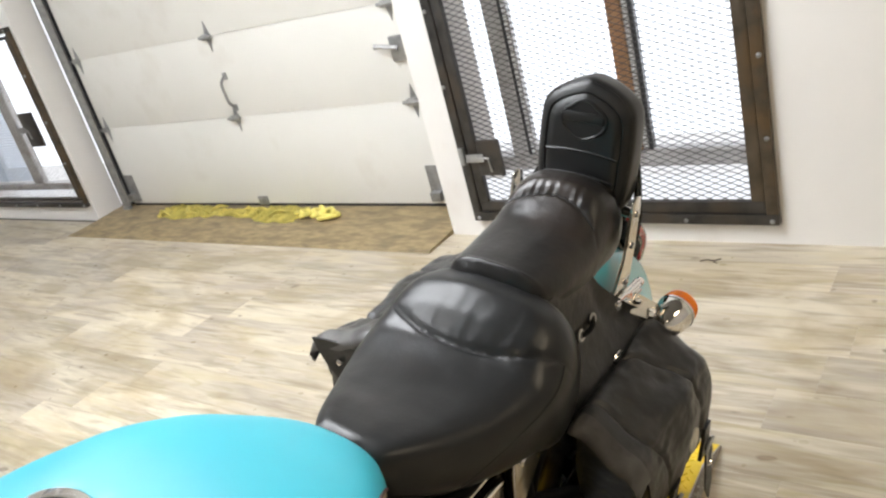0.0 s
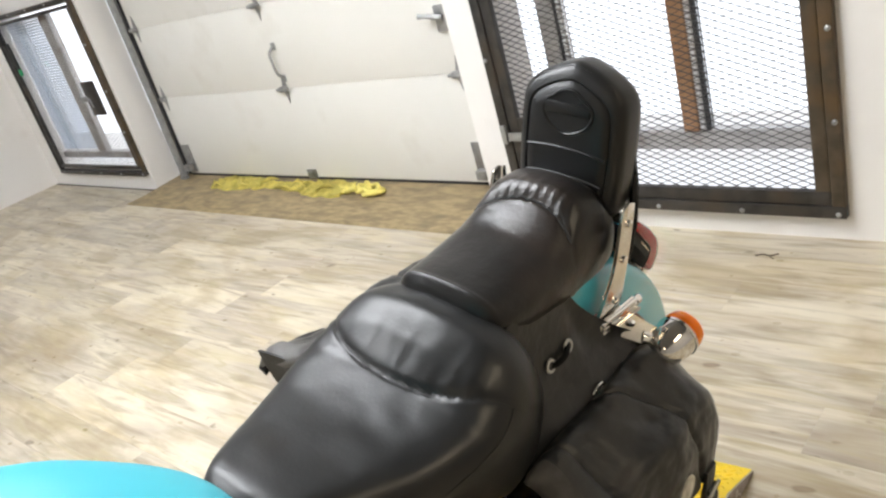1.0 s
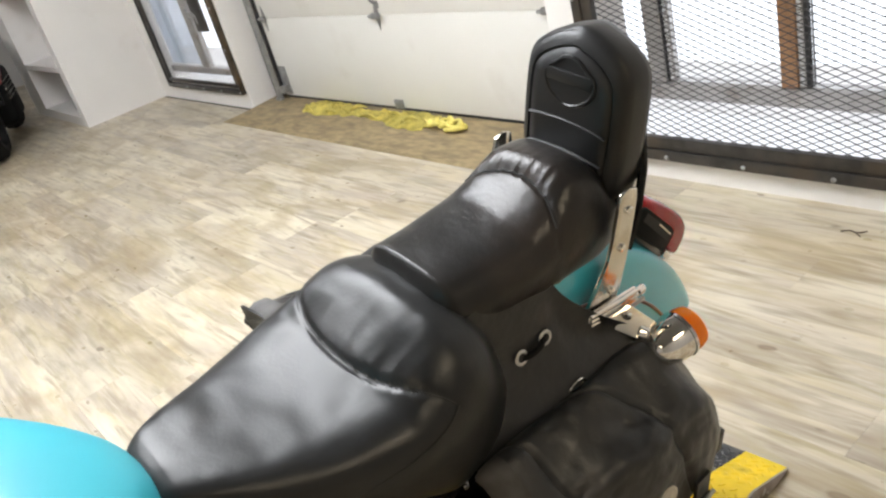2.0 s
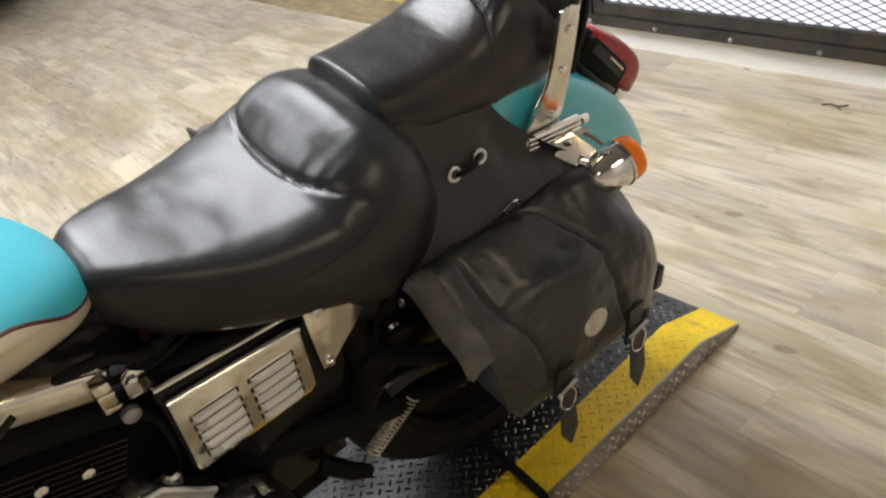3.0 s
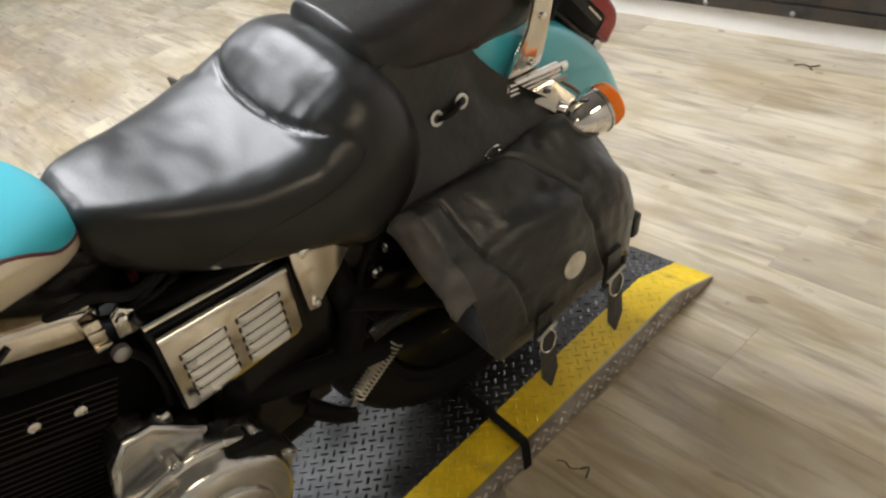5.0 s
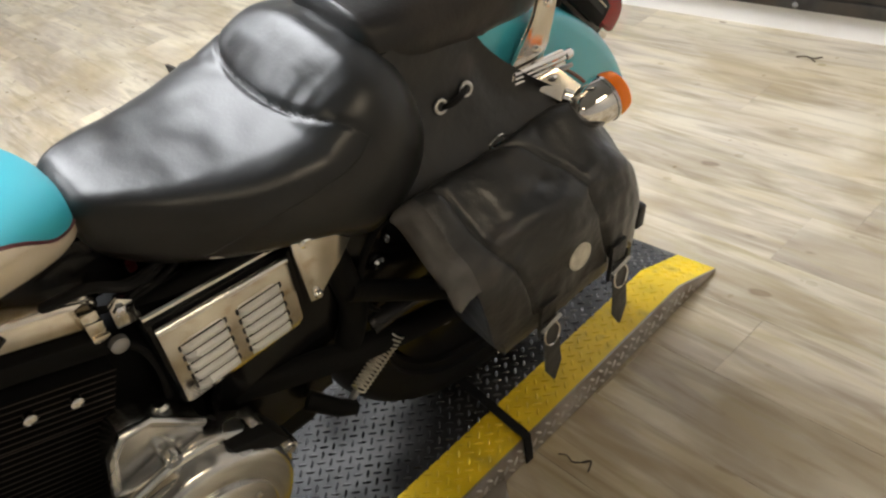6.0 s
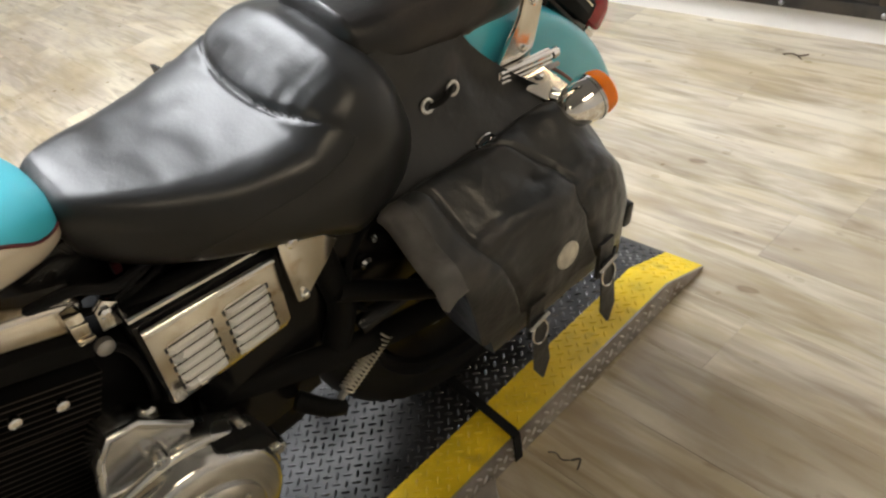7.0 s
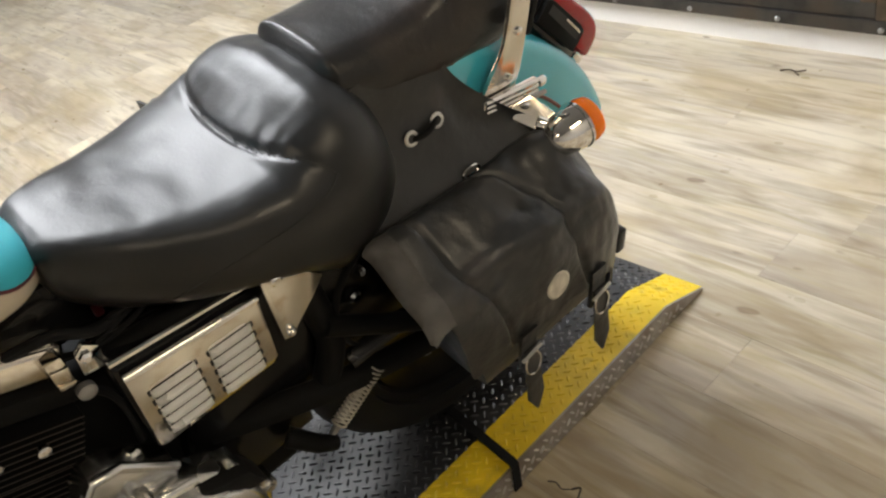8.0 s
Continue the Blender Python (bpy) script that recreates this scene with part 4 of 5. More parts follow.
def indicator(sg):
    c = Vector((sg * 0.186, 1.648, 0.636))
    ax = Vector((sg * 0.12, 1.0, 0.10)).normalized()
    shell = [(0.003, -0.046), (0.014, -0.043), (0.023, -0.034), (0.0295, -0.018), (0.032, 0.0), (0.0322, 0.009), (0.0305, 0.010)]
    ind = part("turn_signal", lathe(shell, c, ax, 36), CHROME, bike, "chrome bullet turn signal with an amber lens")
    part("lens", lathe([(0.0305, 0.010), (0.0315, 0.013), (0.0315, 0.024), (0.029, 0.033), (0.019, 0.039), (0.0, 0.042)], c, ax, 36), AMBER, ind, "amber lens")
    part("rim_ring", lathe([(0.0315, 0.006), (0.0335, 0.0075), (0.0335, 0.0115), (0.0315, 0.013)], c, ax, 36), CHROME, ind)
    part("stem", tube([c + Vector((-sg * 0.012, -0.012, -0.004)), Vector((sg * 0.164, 1.626, 0.640)), Vector((sg * 0.150, 1.618, 0.644))], [0.010, 0.011, 0.012], 12), CHROME, ind)
    quad = [(0.108, 1.574, 0.668), (0.126, 1.590, 0.657), (0.160, 1.612, 0.637), (0.170, 1.626, 0.642), (0.168, 1.644, 0.651), (0.132, 1.628, 0.672), (0.112, 1.616, 0.682)]
    bm = loft([[(sg * a, b, h - 0.007) for a, b, h in quad], [(sg * a, b, h) for a, b, h in quad]])
    bmesh.ops.bevel(bm, geom=bm.edges[:], offset=0.0015, segments=2, affect="EDGES", profile=0.5)
    br = part("bracket", bm, BRUSHED, ind, "polished signal bracket")
    part("bracket_bolt", lathe([(0.006, 0), (0.006, 0.005), (0.0, 0.006)], (sg * 0.134, 1.612, 0.666), (0, 0, 1), 8), CHROME, br)


indicator(1)
indicator(-1)


# ---- tank ----
def tank():
    ys = [1.018, 1.010, 0.99, 0.96, 0.90, 0.82, 0.70, 0.58, 0.48, 0.42, 0.405]
    W = [0.012, 0.045, 0.075, 0.104, 0.146, 0.184, 0.210, 0.203, 0.16, 0.08, 0.02]
    T = [0.780, 0.802, 0.826, 0.846, 0.874, 0.894, 0.907, 0.903, 0.885, 0.862, 0.84]
    B = [0.745, 0.742, 0.744, 0.752, 0.772, 0.785, 0.78, 0.775, 0.78, 0.80, 0.83]
    S = [0.765, 0.773, 0.786, 0.808, 0.842, 0.860, 0.865, 0.86, 0.85, 0.84, 0.835]   # widest line
    PY = [0.405, 0.42, 0.48, 0.58, 0.70, 0.82, 0.887, 0.934, 0.96, 0.986, 1.018]     # paint boundary
    PH = [0.838, 0.85, 0.862, 0.876, 0.882, 0.876, 0.862, 0.842, 0.820, 0.788, 0.766]
    xs = ys[::-1]
    top, low, line = [], [], []
    n = 60
    for i in range(n):
        t = 0.5 - 0.5 * math.cos(math.pi * i / (n - 1))
        y = ys[0] + (ys[-1] - ys[0]) * t
        w, h1, h0, hs = (ease(xs, c[::-1], y) for c in (W, T, B, S))
        hp = min(max(ease(PY, PH, y), h0 + 0.002), h1 - 0.002)
        half = spline([(w * 0.5, h0), (w * 0.78, hs - 0.75 * (hs - h0)), (w * 0.93, hs - 0.35 * (hs - h0)), (w * 0.985, hs), (w, hs + 0.25 * (h1 - hs)), (w * 0.90, hs + 0.62 * (h1 - hs)), (w * 0.62, hs + 0.90 * (h1 - hs)), (w * 0.28, hs + 0.985 * (h1 - hs)), (0, h1)], 80)
        hh, par = np.maximum.accumulate([p[1] for p in half]), np.linspace(0, 1, 80)
        cutp = float(np.interp(hp, hh + par * 1e-6, par))

        def along(u):
            return float(np.interp(u, par, [p[0] for p in half])), float(np.interp(u, par, hh))
        dn = [along(cutp * k / 13) for k in range(14)]
        up = [along(cutp + (1 - cutp) * k / 17) for k in range(18)]
        top.append([(s, y, h) for s, h in up] + [(-s, y, h) for s, h in up[-2::-1]])
        low.append([(s, y, h) for s, h in dn[::-1]] + [(-s, y, h) for s, h in dn])
        line.append((up[0][0], y, up[0][1] + 0.0004))
    tk = part("fuel_tank", loft(top, False), TEAL, bike, "turquoise fuel tank with cream lower panels", 60)
    part("lower_panel", loft(low, False), CREAM, tk, "cream lower panel", 60)
    for sg in (1,):
        part("pinstripe", tube([(sg * a, b, c) for a, b, c in line], 0.0020, 6), MAROON, tk, "dark red pinstripe")
    cap = lathe([(0.048, -0.012), (0.050, 0.0), (0.048, 0.008), (0.038, 0.016), (0.018, 0.020), (0.0, 0.021)], (-0.080, 0.705, 0.908), (-0.2, 0, 1), 36)
    part("filler_cap", cap, CHROME, tk, "chrome filler cap")
    pts = [(0.178, 0.80, 0.775), (0.158, 0.86, 0.770), (0.138, 0.90, 0.772)]
    part("badge", tube(spline(pts, 8), 0.004, 6), BLACK, tk)


tank()


def grip():
    bm = tube([(-0.10, 0.62, 1.00), (-0.22, 0.63, 1.04), (-0.30, 0.72, 1.03), (-0.34, 0.80, 1.0)], 0.0125, 12)
    part("handlebar", bm, CHROME, bike, "chrome handlebar")
    part("grip", tube([(-0.312, 0.742, 1.022), (-0.338, 0.795, 1.002), (-0.356, 0.838, 0.987), (-0.358, 0.842, 0.985)], [0.017, 0.018, 0.018, 0.012], 14), RUBBER, bike, "black rubber grip")


grip()


# ---- oil tank cover, bracket, frame ----
FINEDGE = mat("machined_fin_edge", (0.075, 0.066, 0.058), 0.4, 0.9)


def mid_parts():
    # battery box behind the louvred cover
    bm = prism([(1.010, 0.500), (1.185, 0.500), (1.185, 0.640), (1.010, 0.655)], "x", 0.0, 0.108, 0.006)
    bx = part("oil_tank", bm, BLACK, bike, "black oil tank with a louvred steel cover")
    for off, r in ((0.010, 0.0035), (0.045, 0.0022), (0.088, 0.0040)):
        part("trim", tube([(off + 0.012, 1.012, 0.6575), (off + 0.012, 1.10, 0.650), (off + 0.012, 1.18, 0.6435)], r, 8), CHROME, bx, "bright trim line")
    x = 0.113
    y0, y1, z0, z1 = 1.014, 1.181, 0.514, 0.645
    # the cover is a sheet with two rows of pressed louvres
    cov = part("louvred_cover", prism([(y0, z0 + 0.004), (y0 + 0.006, z0), (y1 - 0.008, z0 + 0.004), (y1, z0 + 0.012), (y1, z1 - 0.012), (y0 + 0.002, z1)], "x", x, x + 0.006, 0.0015), BRUSHED, bx, "polished steel cover with pressed louvres")
    part("rolled_edge", tube([(x + 0.002, y0 + 0.002, z1 - 0.001), (x + 0.002, y1, z1 - 0.013)], 0.005, 10), CHROME, cov)
    for g0, g1 in ((1.032, 1.088), (1.106, 1.162)):
        for k in range(5):
            zz = 0.532 + k * 0.0178 + (0.0 if g0 < 1.1 else -0.001)
            bm = loft([[(x + 0.006, y, zz + 0.0058), (x + 0.006 + e * 0.9, y, zz + 0.0056), (x + 0.006 + e * 0.95, y, zz + 0.0030), (x + 0.006 + e * 0.62, y, zz - 0.0040), (x + 0.006, y, zz - 0.0090)]
                       for y, e in ((g0, 0.0005), (g0 + 0.003, 0.006), (g0 + 0.007, 0.0085), (g1 - 0.007, 0.0085), (g1 - 0.003, 0.006), (g1, 0.0005))], True, True)
            part("louvre", bm, LITLOUVRE, cov)
            part("slot", box((x + 0.0055, g0 + 0.002, zz + 0.0060), (x + 0.0066, g1 - 0.002, zz + 0.0074)), SEAL, cov)
            for yy in (g0 - 0.001, g1 + 0.001):
                part("slot", box((x + 0.0055, yy - 0.0018, zz - 0.0010), (x + 0.0068, yy + 0.0018, zz + 0.0070)), SEAL, cov)
    # bracket behind it
    br = part("seat_bracket", prism([(1.183, 0.678), (1.190, 0.682), (1.220, 0.680), (1.226, 0.660), (1.240, 0.644), (1.260, 0.622), (1.238, 0.595), (1.210, 0.572), (1.202, 0.558), (1.190, 0.562)], "x", 0.129, 0.134, 0.0015), BRUSHED, bike, "polished steel side bracket")
    for y, h, r in ((1.201, 0.663, 0.0085), (1.200, 0.572, 0.006)):
        b = part("bolt", lathe([(r, 0), (r, 0.004), (r * 0.6, 0.007), (0.0, 0.007)], (0.134, y, h), (1, 0, 0), 14), CHROME, br)
    # frame tubes and swingarm
    for sg in (1, -1):
        part("frame_tube", tube(spline([(sg * 0.07, 1.02, 0.64), (sg * 0.090, 1.20, 0.645), (sg * 0.080, 1.34, 0.65), (sg * 0.078, 1.46, 0.66), (sg * 0.078, 1.56, 0.655)], 24), 0.016, 10), FINBLACK, bike)
        part("down_tube", tube(spline([(sg * 0.10, 1.235, 0.66), (sg * 0.105, 1.25, 0.56), (sg * 0.108, 1.26, 0.47), (sg * 0.105, 1.24, 0.40)], 16), 0.020, 10), FINBLACK, bike)
        part("swingarm", tube(spline([(sg * 0.06, 1.05, 0.42), (sg * 0.112, 1.22, 0.395), (sg * 0.13, 1.38, 0.36), (sg * 0.135, 1.56, 0.325)], 16), [0.02] * 12 + [0.018] * 4, 10, flat=0.7), FINBLACK, bike)
        part("upper_stay", tube(spline([(sg * 0.12, 1.25, 0.52), (sg * 0.135, 1.36, 0.44), (sg * 0.138, 1.48, 0.345)], 12), 0.015, 10), FINBLACK, bike)
        part("lower_rail", tube([(sg * 0.105, 0.55, 0.17), (sg * 0.105, 0.88, 0.165), (sg * 0.09, 1.04, 0.20)], 0.016, 10), BLACK, bike)
        part("axle_nut", lathe([(0.02, 0), (0.02, 0.02), (0.012, 0.026), (0.0, 0.026)], (sg * 0.14, 1.50, 0.325), (sg, 0, 0), 6), CHROME, bike)
    part("belt_guard", tube(spline([(0.125, 1.27, 0.43), (0.128, 1.36, 0.435), (0.128, 1.45, 0.43), (0.126, 1.53, 0.40)], 14), 0.014, 8, flat=0.5), BLACK, bike)
    # black plate added to darken the gap between frame and wheel, with guard ring
    part("side_cover", prism([(1.20, 0.40), (1.20, 0.62), (1.26, 0.665), (1.40, 0.665), (1.45, 0.55), (1.44, 0.40), (1.415, 0.345), (1.36, 0.275), (1.28, 0.30)], "x", 0.060, 0.090, 0.008), BLACK, bike, "black plate added to darken the gap by the wheel")
    ring = [(0.118, 1.355 + 0.085 * math.cos(q), 0.505 + 0.10 * math.sin(q)) for q in (radians(95 + 150 * k / 24) for k in range(25))]
    part("guard_ring", tube(ring, 0.005, 8, flat=0.6), FINBLACK, bike, "black guard ring")
    # chrome bits added as the small glints in that dark
    for y, hh, r in ((1.335, 0.535, 0.007), (1.318, 0.498, 0.010), (1.352, 0.556, 0.005)):
        part("cover_bolt", lathe([(r, 0), (r, 0.006), (r * 0.6, 0.010), (0.0, 0.010)], (0.090, y, hh), (1, 0, 0), 8), CHROME, bike)
    # added block that keeps bright floor from showing under the tank
    part("coil_cover", box((-0.045, 0.90, 0.650), (0.035, 1.09, 0.738), 0.01), BLACK, bike, "black block added to darken the gap under the tank")
    # the end cap of the rocker cover, a bracket with its bolts, and a hose behind it
    cap = part("rocker_end_cap", box((0.052, 0.962, 0.642), (0.084, 0.982, 0.690), 0.005), BRUSHED, bike, "polished end cap")
    for h in (0.655, 0.677):
        part("cap_rib", tube([(0.085, 0.964, h), (0.085, 0.981, h - 0.004)], 0.0022, 6), BRUSHED, cap)
    cb = part("coil_bracket", prism([(0.990, 0.645), (1.014, 0.640), (1.018, 0.672), (1.004, 0.686), (0.992, 0.676)], "x", 0.074, 0.082, 0.002), CHROME, bike, "bright coil bracket")
    part("bolt", lathe([(0.0075, 0), (0.0075, 0.006), (0.004, 0.009), (0.0, 0.009)], (0.082, 1.001, 0.672), (1, 0, 0), 6), CHROME, cb)
    part("bolt", lathe([(0.0105, 0), (0.0105, 0.008), (0.006, 0.011), (0.0, 0.011)], (0.080, 0.984, 0.628), (1, 0, 0), 16), GALV, cb)
    part("vent_hose", tube(spline([(0.06, 0.94, 0.705), (0.075, 0.985, 0.712), (0.078, 1.02, 0.690), (0.06, 1.05, 0.676)], 18), 0.006, 8), RUBBER, bike, "black vent hose")
    part("vent_hose", tube(spline([(0.055, 0.985, 0.60), (0.082, 1.002, 0.60), (0.088, 1.008, 0.56), (0.080, 1.004, 0.50)], 18), 0.0055, 8), RUBBER, bike, "black vent hose")
    # red and grey plugs of the wiring under the seat
    part("wiring_plug", box((0.040, 1.062, 0.664), (0.056, 1.086, 0.676), 0.003), GALV, bike, "grey wiring connector")
    part("wiring_plug", box((0.030, 1.034, 0.666), (0.042, 1.045, 0.682), 0.003), MAROON, bike, "dark red wiring connector")
    for k, (y, h) in enumerate(((0.985, 0.66), (1.0, 0.652), (1.005, 0.675))):
        part("wire", tube(spline([(0.03, y - 0.06, h + 0.02), (0.06, y, h + 0.005 * k), (0.07, y + 0.05, h + 0.012), (0.04, y + 0.12, h + 0.01)], 14), 0.0035, 6), RUBBER, bike)


# Same sheet as the cover, whitened for the light the louvres reflect.
LITLOUVRE = mat("lit_louvre", (0.88, 0.88, 0.88), 0.30, 0.35, rvar=0.05)
mid_parts()


# ---- engine ----
def engine():
    def cylinder(y0, tilt):
        m = Matrix.Translation((0.0, y0, 0.40)) @ Matrix.Rotation(radians(tilt), 4, "X")
        bm = box((-0.055, -0.05, 0.0), (0.055, 0.05, 0.26), 0.02)
        bm.transform(m)
        cy = part("cylinder", bm, FINBLACK, bike, "black finned engine cylinder")
        for k in range(26):
            z = 0.014 + k * 0.0093
            w = 0.082 if k < 18 else 0.087
            bm = box((-w, -w * 0.92, z), (w, w * 0.92, z + 0.0032))
            bm.transform(m)
            part("fin", bm, FINBLACK, cy)
            bm = box((-w - 0.0006, -w * 0.92 - 0.0006, z + 0.0010), (w + 0.0006, w * 0.92 + 0.0006, z + 0.0021))
            bm.transform(m)
            part("fin_edge", bm, FINEDGE, cy)
        bm = box((-0.080, -0.083, 0.262), (0.080, 0.083, 0.292), 0.008, seg=2)
        bm.transform(m)
        part("head", bm, FINBLACK, cy)
        bm = box((-0.070, -0.076, 0.290), (0.070, 0.072, 0.338), 0.012, seg=3)
        bm.transform(m)
        rk = part("rocker_cover", bm, BRUSHED, cy, "polished rocker cover")
        for x in (-0.066, 0.066):
            for y in (-0.066, 0.066):
                bm = lathe([(0.0075, 0.0), (0.0075, 0.008), (0.005, 0.010), (0.0, 0.010)], (x * 0.85, y * 0.85, 0.337), (0, 0, 1), 12)
                bm.transform(m)
                part("bolt", bm, CHROME, rk)
        for y, z in ((-0.012, 0.225), (0.036, 0.225)):
            bm = lathe([(0.0075, 0.0), (0.0075, 0.007), (0.005, 0.009), (0.0, 0.009)], (0.088, y, z), (1, 0, 0), 12)
            bm.transform(m)
            part("head_bolt", bm, CHROME, cy)
    cylinder(0.800, -22.0)
    cylinder(0.66, 22.0)
    part("crankcase", box((-0.10, 0.56, 0.16), (0.11, 1.0, 0.40), 0.04, seg=3), ALLOY, bike, "cast alloy crankcase")
    part("gearbox", box((-0.085, 0.86, 0.18), (0.050, 1.21, 0.60), 0.03, seg=3), FINBLACK, bike)


engine()


def primary():
    """The primary cover: a long alloy case with a stepped rim, a domed clutch end and a derby cover."""
    def outline(k):
        c1, r1, c2, r2 = (0.965, 0.340), 0.135 * k, (0.60, 0.30), 0.088 * k
        pts = []
        for j in range(22):
            a = radians(98 - 190 * j / 21)
            pts.append((c1[0] + r1 * math.cos(a), c1[1] + r1 * math.sin(a)))
        for j in range(16):
            a = radians(-94 - 170 * j / 15)
            pts.append((c2[0] + r2 * math.cos(a), c2[1] + r2 * math.sin(a)))
        return pts
    rings = [[(x, y, z) for y, z in outline(k)] for x, k in ((0.105, 0.97), (0.110, 1.0), (0.142, 1.0), (0.147, 0.985), (0.149, 0.95), (0.150, 0.93), (0.158, 0.915), (0.168, 0.895), (0.175, 0.86), (0.179, 0.79), (0.181, 0.6), (0.1815, 0.2))]
    pr = part("primary_cover", loft(rings), ALLOY, bike, "polished alloy primary cover", 50)
    for c, r in (((0.965, 0.335), 0.084), ((0.62, 0.30), 0.05)):
        part("derby_cover", lathe([(r, 0.0), (r, 0.006), (r * 0.94, 0.010), (r * 0.6, 0.013), (0.0, 0.014)], (0.180, c[0], c[1]), (1, 0, 0), 48), ALLOY, pr, "round derby cover")
        for j in range(5):
            a = 2 * math.pi * j / 5 + 0.5
            part("screw", lathe([(0.0055, 0), (0.005, 0.003), (0.0, 0.004)], (0.189, c[0] + r * 0.82 * math.cos(a), c[1] + r * 0.82 * math.sin(a)), (1, 0, 0), 10), CHROME, pr)
    for a, b in (((0.87, 0.438), 0.012), ((0.965, 0.478), 0.012), ((1.065, 0.428), 0.012), ((0.77, 0.42), 0.011), ((1.098, 0.34), 0.012)):
        bm = lathe([(b, -0.03), (b, 0.0), (b * 0.85, 0.003), (b * 0.55, 0.003), (b * 0.5, 0.006), (0.0, 0.006)], (0.146, a[0], a[1]), (1, 0, 0), 16)
        part("screw_boss", bm, ALLOY, pr)
    part("cover_rib", tube(spline([(0.150, 0.84, 0.425), (0.156, 0.89, 0.445), (0.158, 0.96, 0.457), (0.154, 1.02, 0.44), (0.150, 1.06, 0.405)], 20), 0.006, 8), ALLOY, pr)
    edge = [(0.88, 0.40), (0.912, 0.520), (0.934, 0.546), (0.966, 0.540), (1.018, 0.478), (1.0, 0.42)]
    lug = part("case_lug", prism(edge, "x", 0.085, 0.124, 0.003), ALLOY, pr)
    part("flange", tube([(0.124, a * 0.985 + 0.014, b * 0.985 + 0.006) for a, b in edge[:5]], 0.0065, 8), ALLOY, lug)
    part("case_pin", lathe([(0.011, -0.02), (0.011, 0.018), (0.007, 0.022), (0.0, 0.022)], (0.105, 0.984, 0.508), (0, 0.1, 1), 14), ALLOY, pr)
    bm = prism([(1.02, 0.455), (1.08, 0.430), (1.098, 0.385), (1.07, 0.40), (1.03, 0.43)], "x", 0.125, 0.168, 0.006)
    part("guard", bm, RUBBER, pr, "black rubber guard")


primary()


def stand():
    part("stand_pivot", tube([(0.10, 1.16, 0.335), (0.13, 1.19, 0.315), (0.135, 1.212, 0.298)], [0.016, 0.014, 0.012], 10), FINBLACK, bike)
    a, b = Vector((0.130, 1.309, 0.383)), Vector((0.128, 1.226, 0.320))
    sp = part("stand_spring", tube(helix(a, b, 0.0108, 16, 12), 0.0016, 6), WHITEMETAL, bike, "bright coil spring of the stand")
    part("spring_hook", tube([b, b + (b - a).normalized() * 0.02, Vector((0.128, 1.206, 0.304))], [0.006, 0.005, 0.004], 8), GALV, sp)
    part("stand_leg", tube(spline([(0.11, 0.98, 0.20), (0.19, 0.88, 0.12), (0.262, 0.80, 0.030)], 10), 0.013, 10), BLACK, bike)
    part("stand_foot", box((0.235, 0.77, 0.014), (0.30, 0.83, 0.025), 0.003, turn=Matrix.Rotation(radians(-13), 4, "Y")), BLACK, bike)


stand()


WHEEL_Y = AXLE[1] + 0.055


def wheel(y, name="rear_wheel", r=0.335, w=0.066, solid=False):
    prof = [(r - 0.085, -w), (r - 0.06, -w * 1.02), (r - 0.03, -w * 0.95), (r - 0.010, -w * 0.62), (r, -w * 0.2), (r, w * 0.2), (r - 0.010, w * 0.62), (r - 0.03, w * 0.95), (r - 0.06, w * 1.02), (r - 0.085, w), (r - 0.09, 0.0)]
    c, n = Vector((0, y, r - DECK_GAP)), 72
    rings = [[c + Vector((x, (rr) * math.cos(a), rr * math.sin(a))) for rr, x in prof] for a in (2 * math.pi * k / n for k in range(n + 1))]
    bm = loft(rings, True, False)
    bmesh.ops.remove_doubles(bm, verts=bm.verts, dist=1e-6)
    wh = part(name, bm, RUBBER, bike, "black tyre and its wheel")
    rim = [(r - 0.088, -w * 0.86), (r - 0.10, -w * 0.80), (r - 0.106, -w * 0.3), (r - 0.106, w * 0.3), (r - 0.10, w * 0.80), (r - 0.088, w * 0.86)]
    rings = [[c + Vector((x, rr * math.cos(a), rr * math.sin(a))) for rr, x in rim] for a in (2 * math.pi * k / n for k in range(n + 1))]
    bm = loft(rings, True, False)
    bmesh.ops.remove_doubles(bm, verts=bm.verts, dist=1e-6)
    part("rim", bm, FINBLACK, wh, "black rim")
    part("hub", lathe([(0.05, -0.07), (0.05, -0.05), (0.03, -0.045), (0.03, 0.045), (0.05, 0.05), (0.05, 0.07)], c, (1, 0, 0), 24), ALLOY, wh)
    if solid:
        # added disc closes the wheel so that the space behind stays dark
        part("wheel_disc", lathe([(r - 0.100, -0.030), (r - 0.110, -0.045), (0.06, -0.058), (0.05, -0.05), (0.05, 0.05), (0.06, 0.058), (r - 0.110, 0.045), (r - 0.100, 0.030)], c, (1, 0, 0), 48), BLACK, wh, "black disc added to close the wheel")
        return
    for k in range(20):
        a, b = 2 * math.pi * k / 20, 2 * math.pi * (k + (0.6 if k % 2 else -0.6)) / 20
        sx = 0.045 if (k // 2) % 2 else -0.045
        part("spoke", tube([c + Vector((sx, 0.045 * math.cos(b), 0.045 * math.sin(b))), c + Vector((sx * 0.3, (r - 0.104) * math.cos(a), (r - 0.104) * math.sin(a)))], 0.0022, 5), CHROME, wh)


wheel(WHEEL_Y, r=0.318, w=0.062, solid=True)
part("axle_adjuster", tube(spline([(0.132, 1.318, 0.376), (0.136, 1.35, 0.366), (0.136, 1.385, 0.352), (0.134, 1.408, 0.343)], 12), [0.003, 0.006, 0.008, 0.009, 0.010, 0.010, 0.011, 0.011, 0.012, 0.012, 0.011, 0.008], 8, flat=0.4), GALV, bike, "grey axle adjuster")
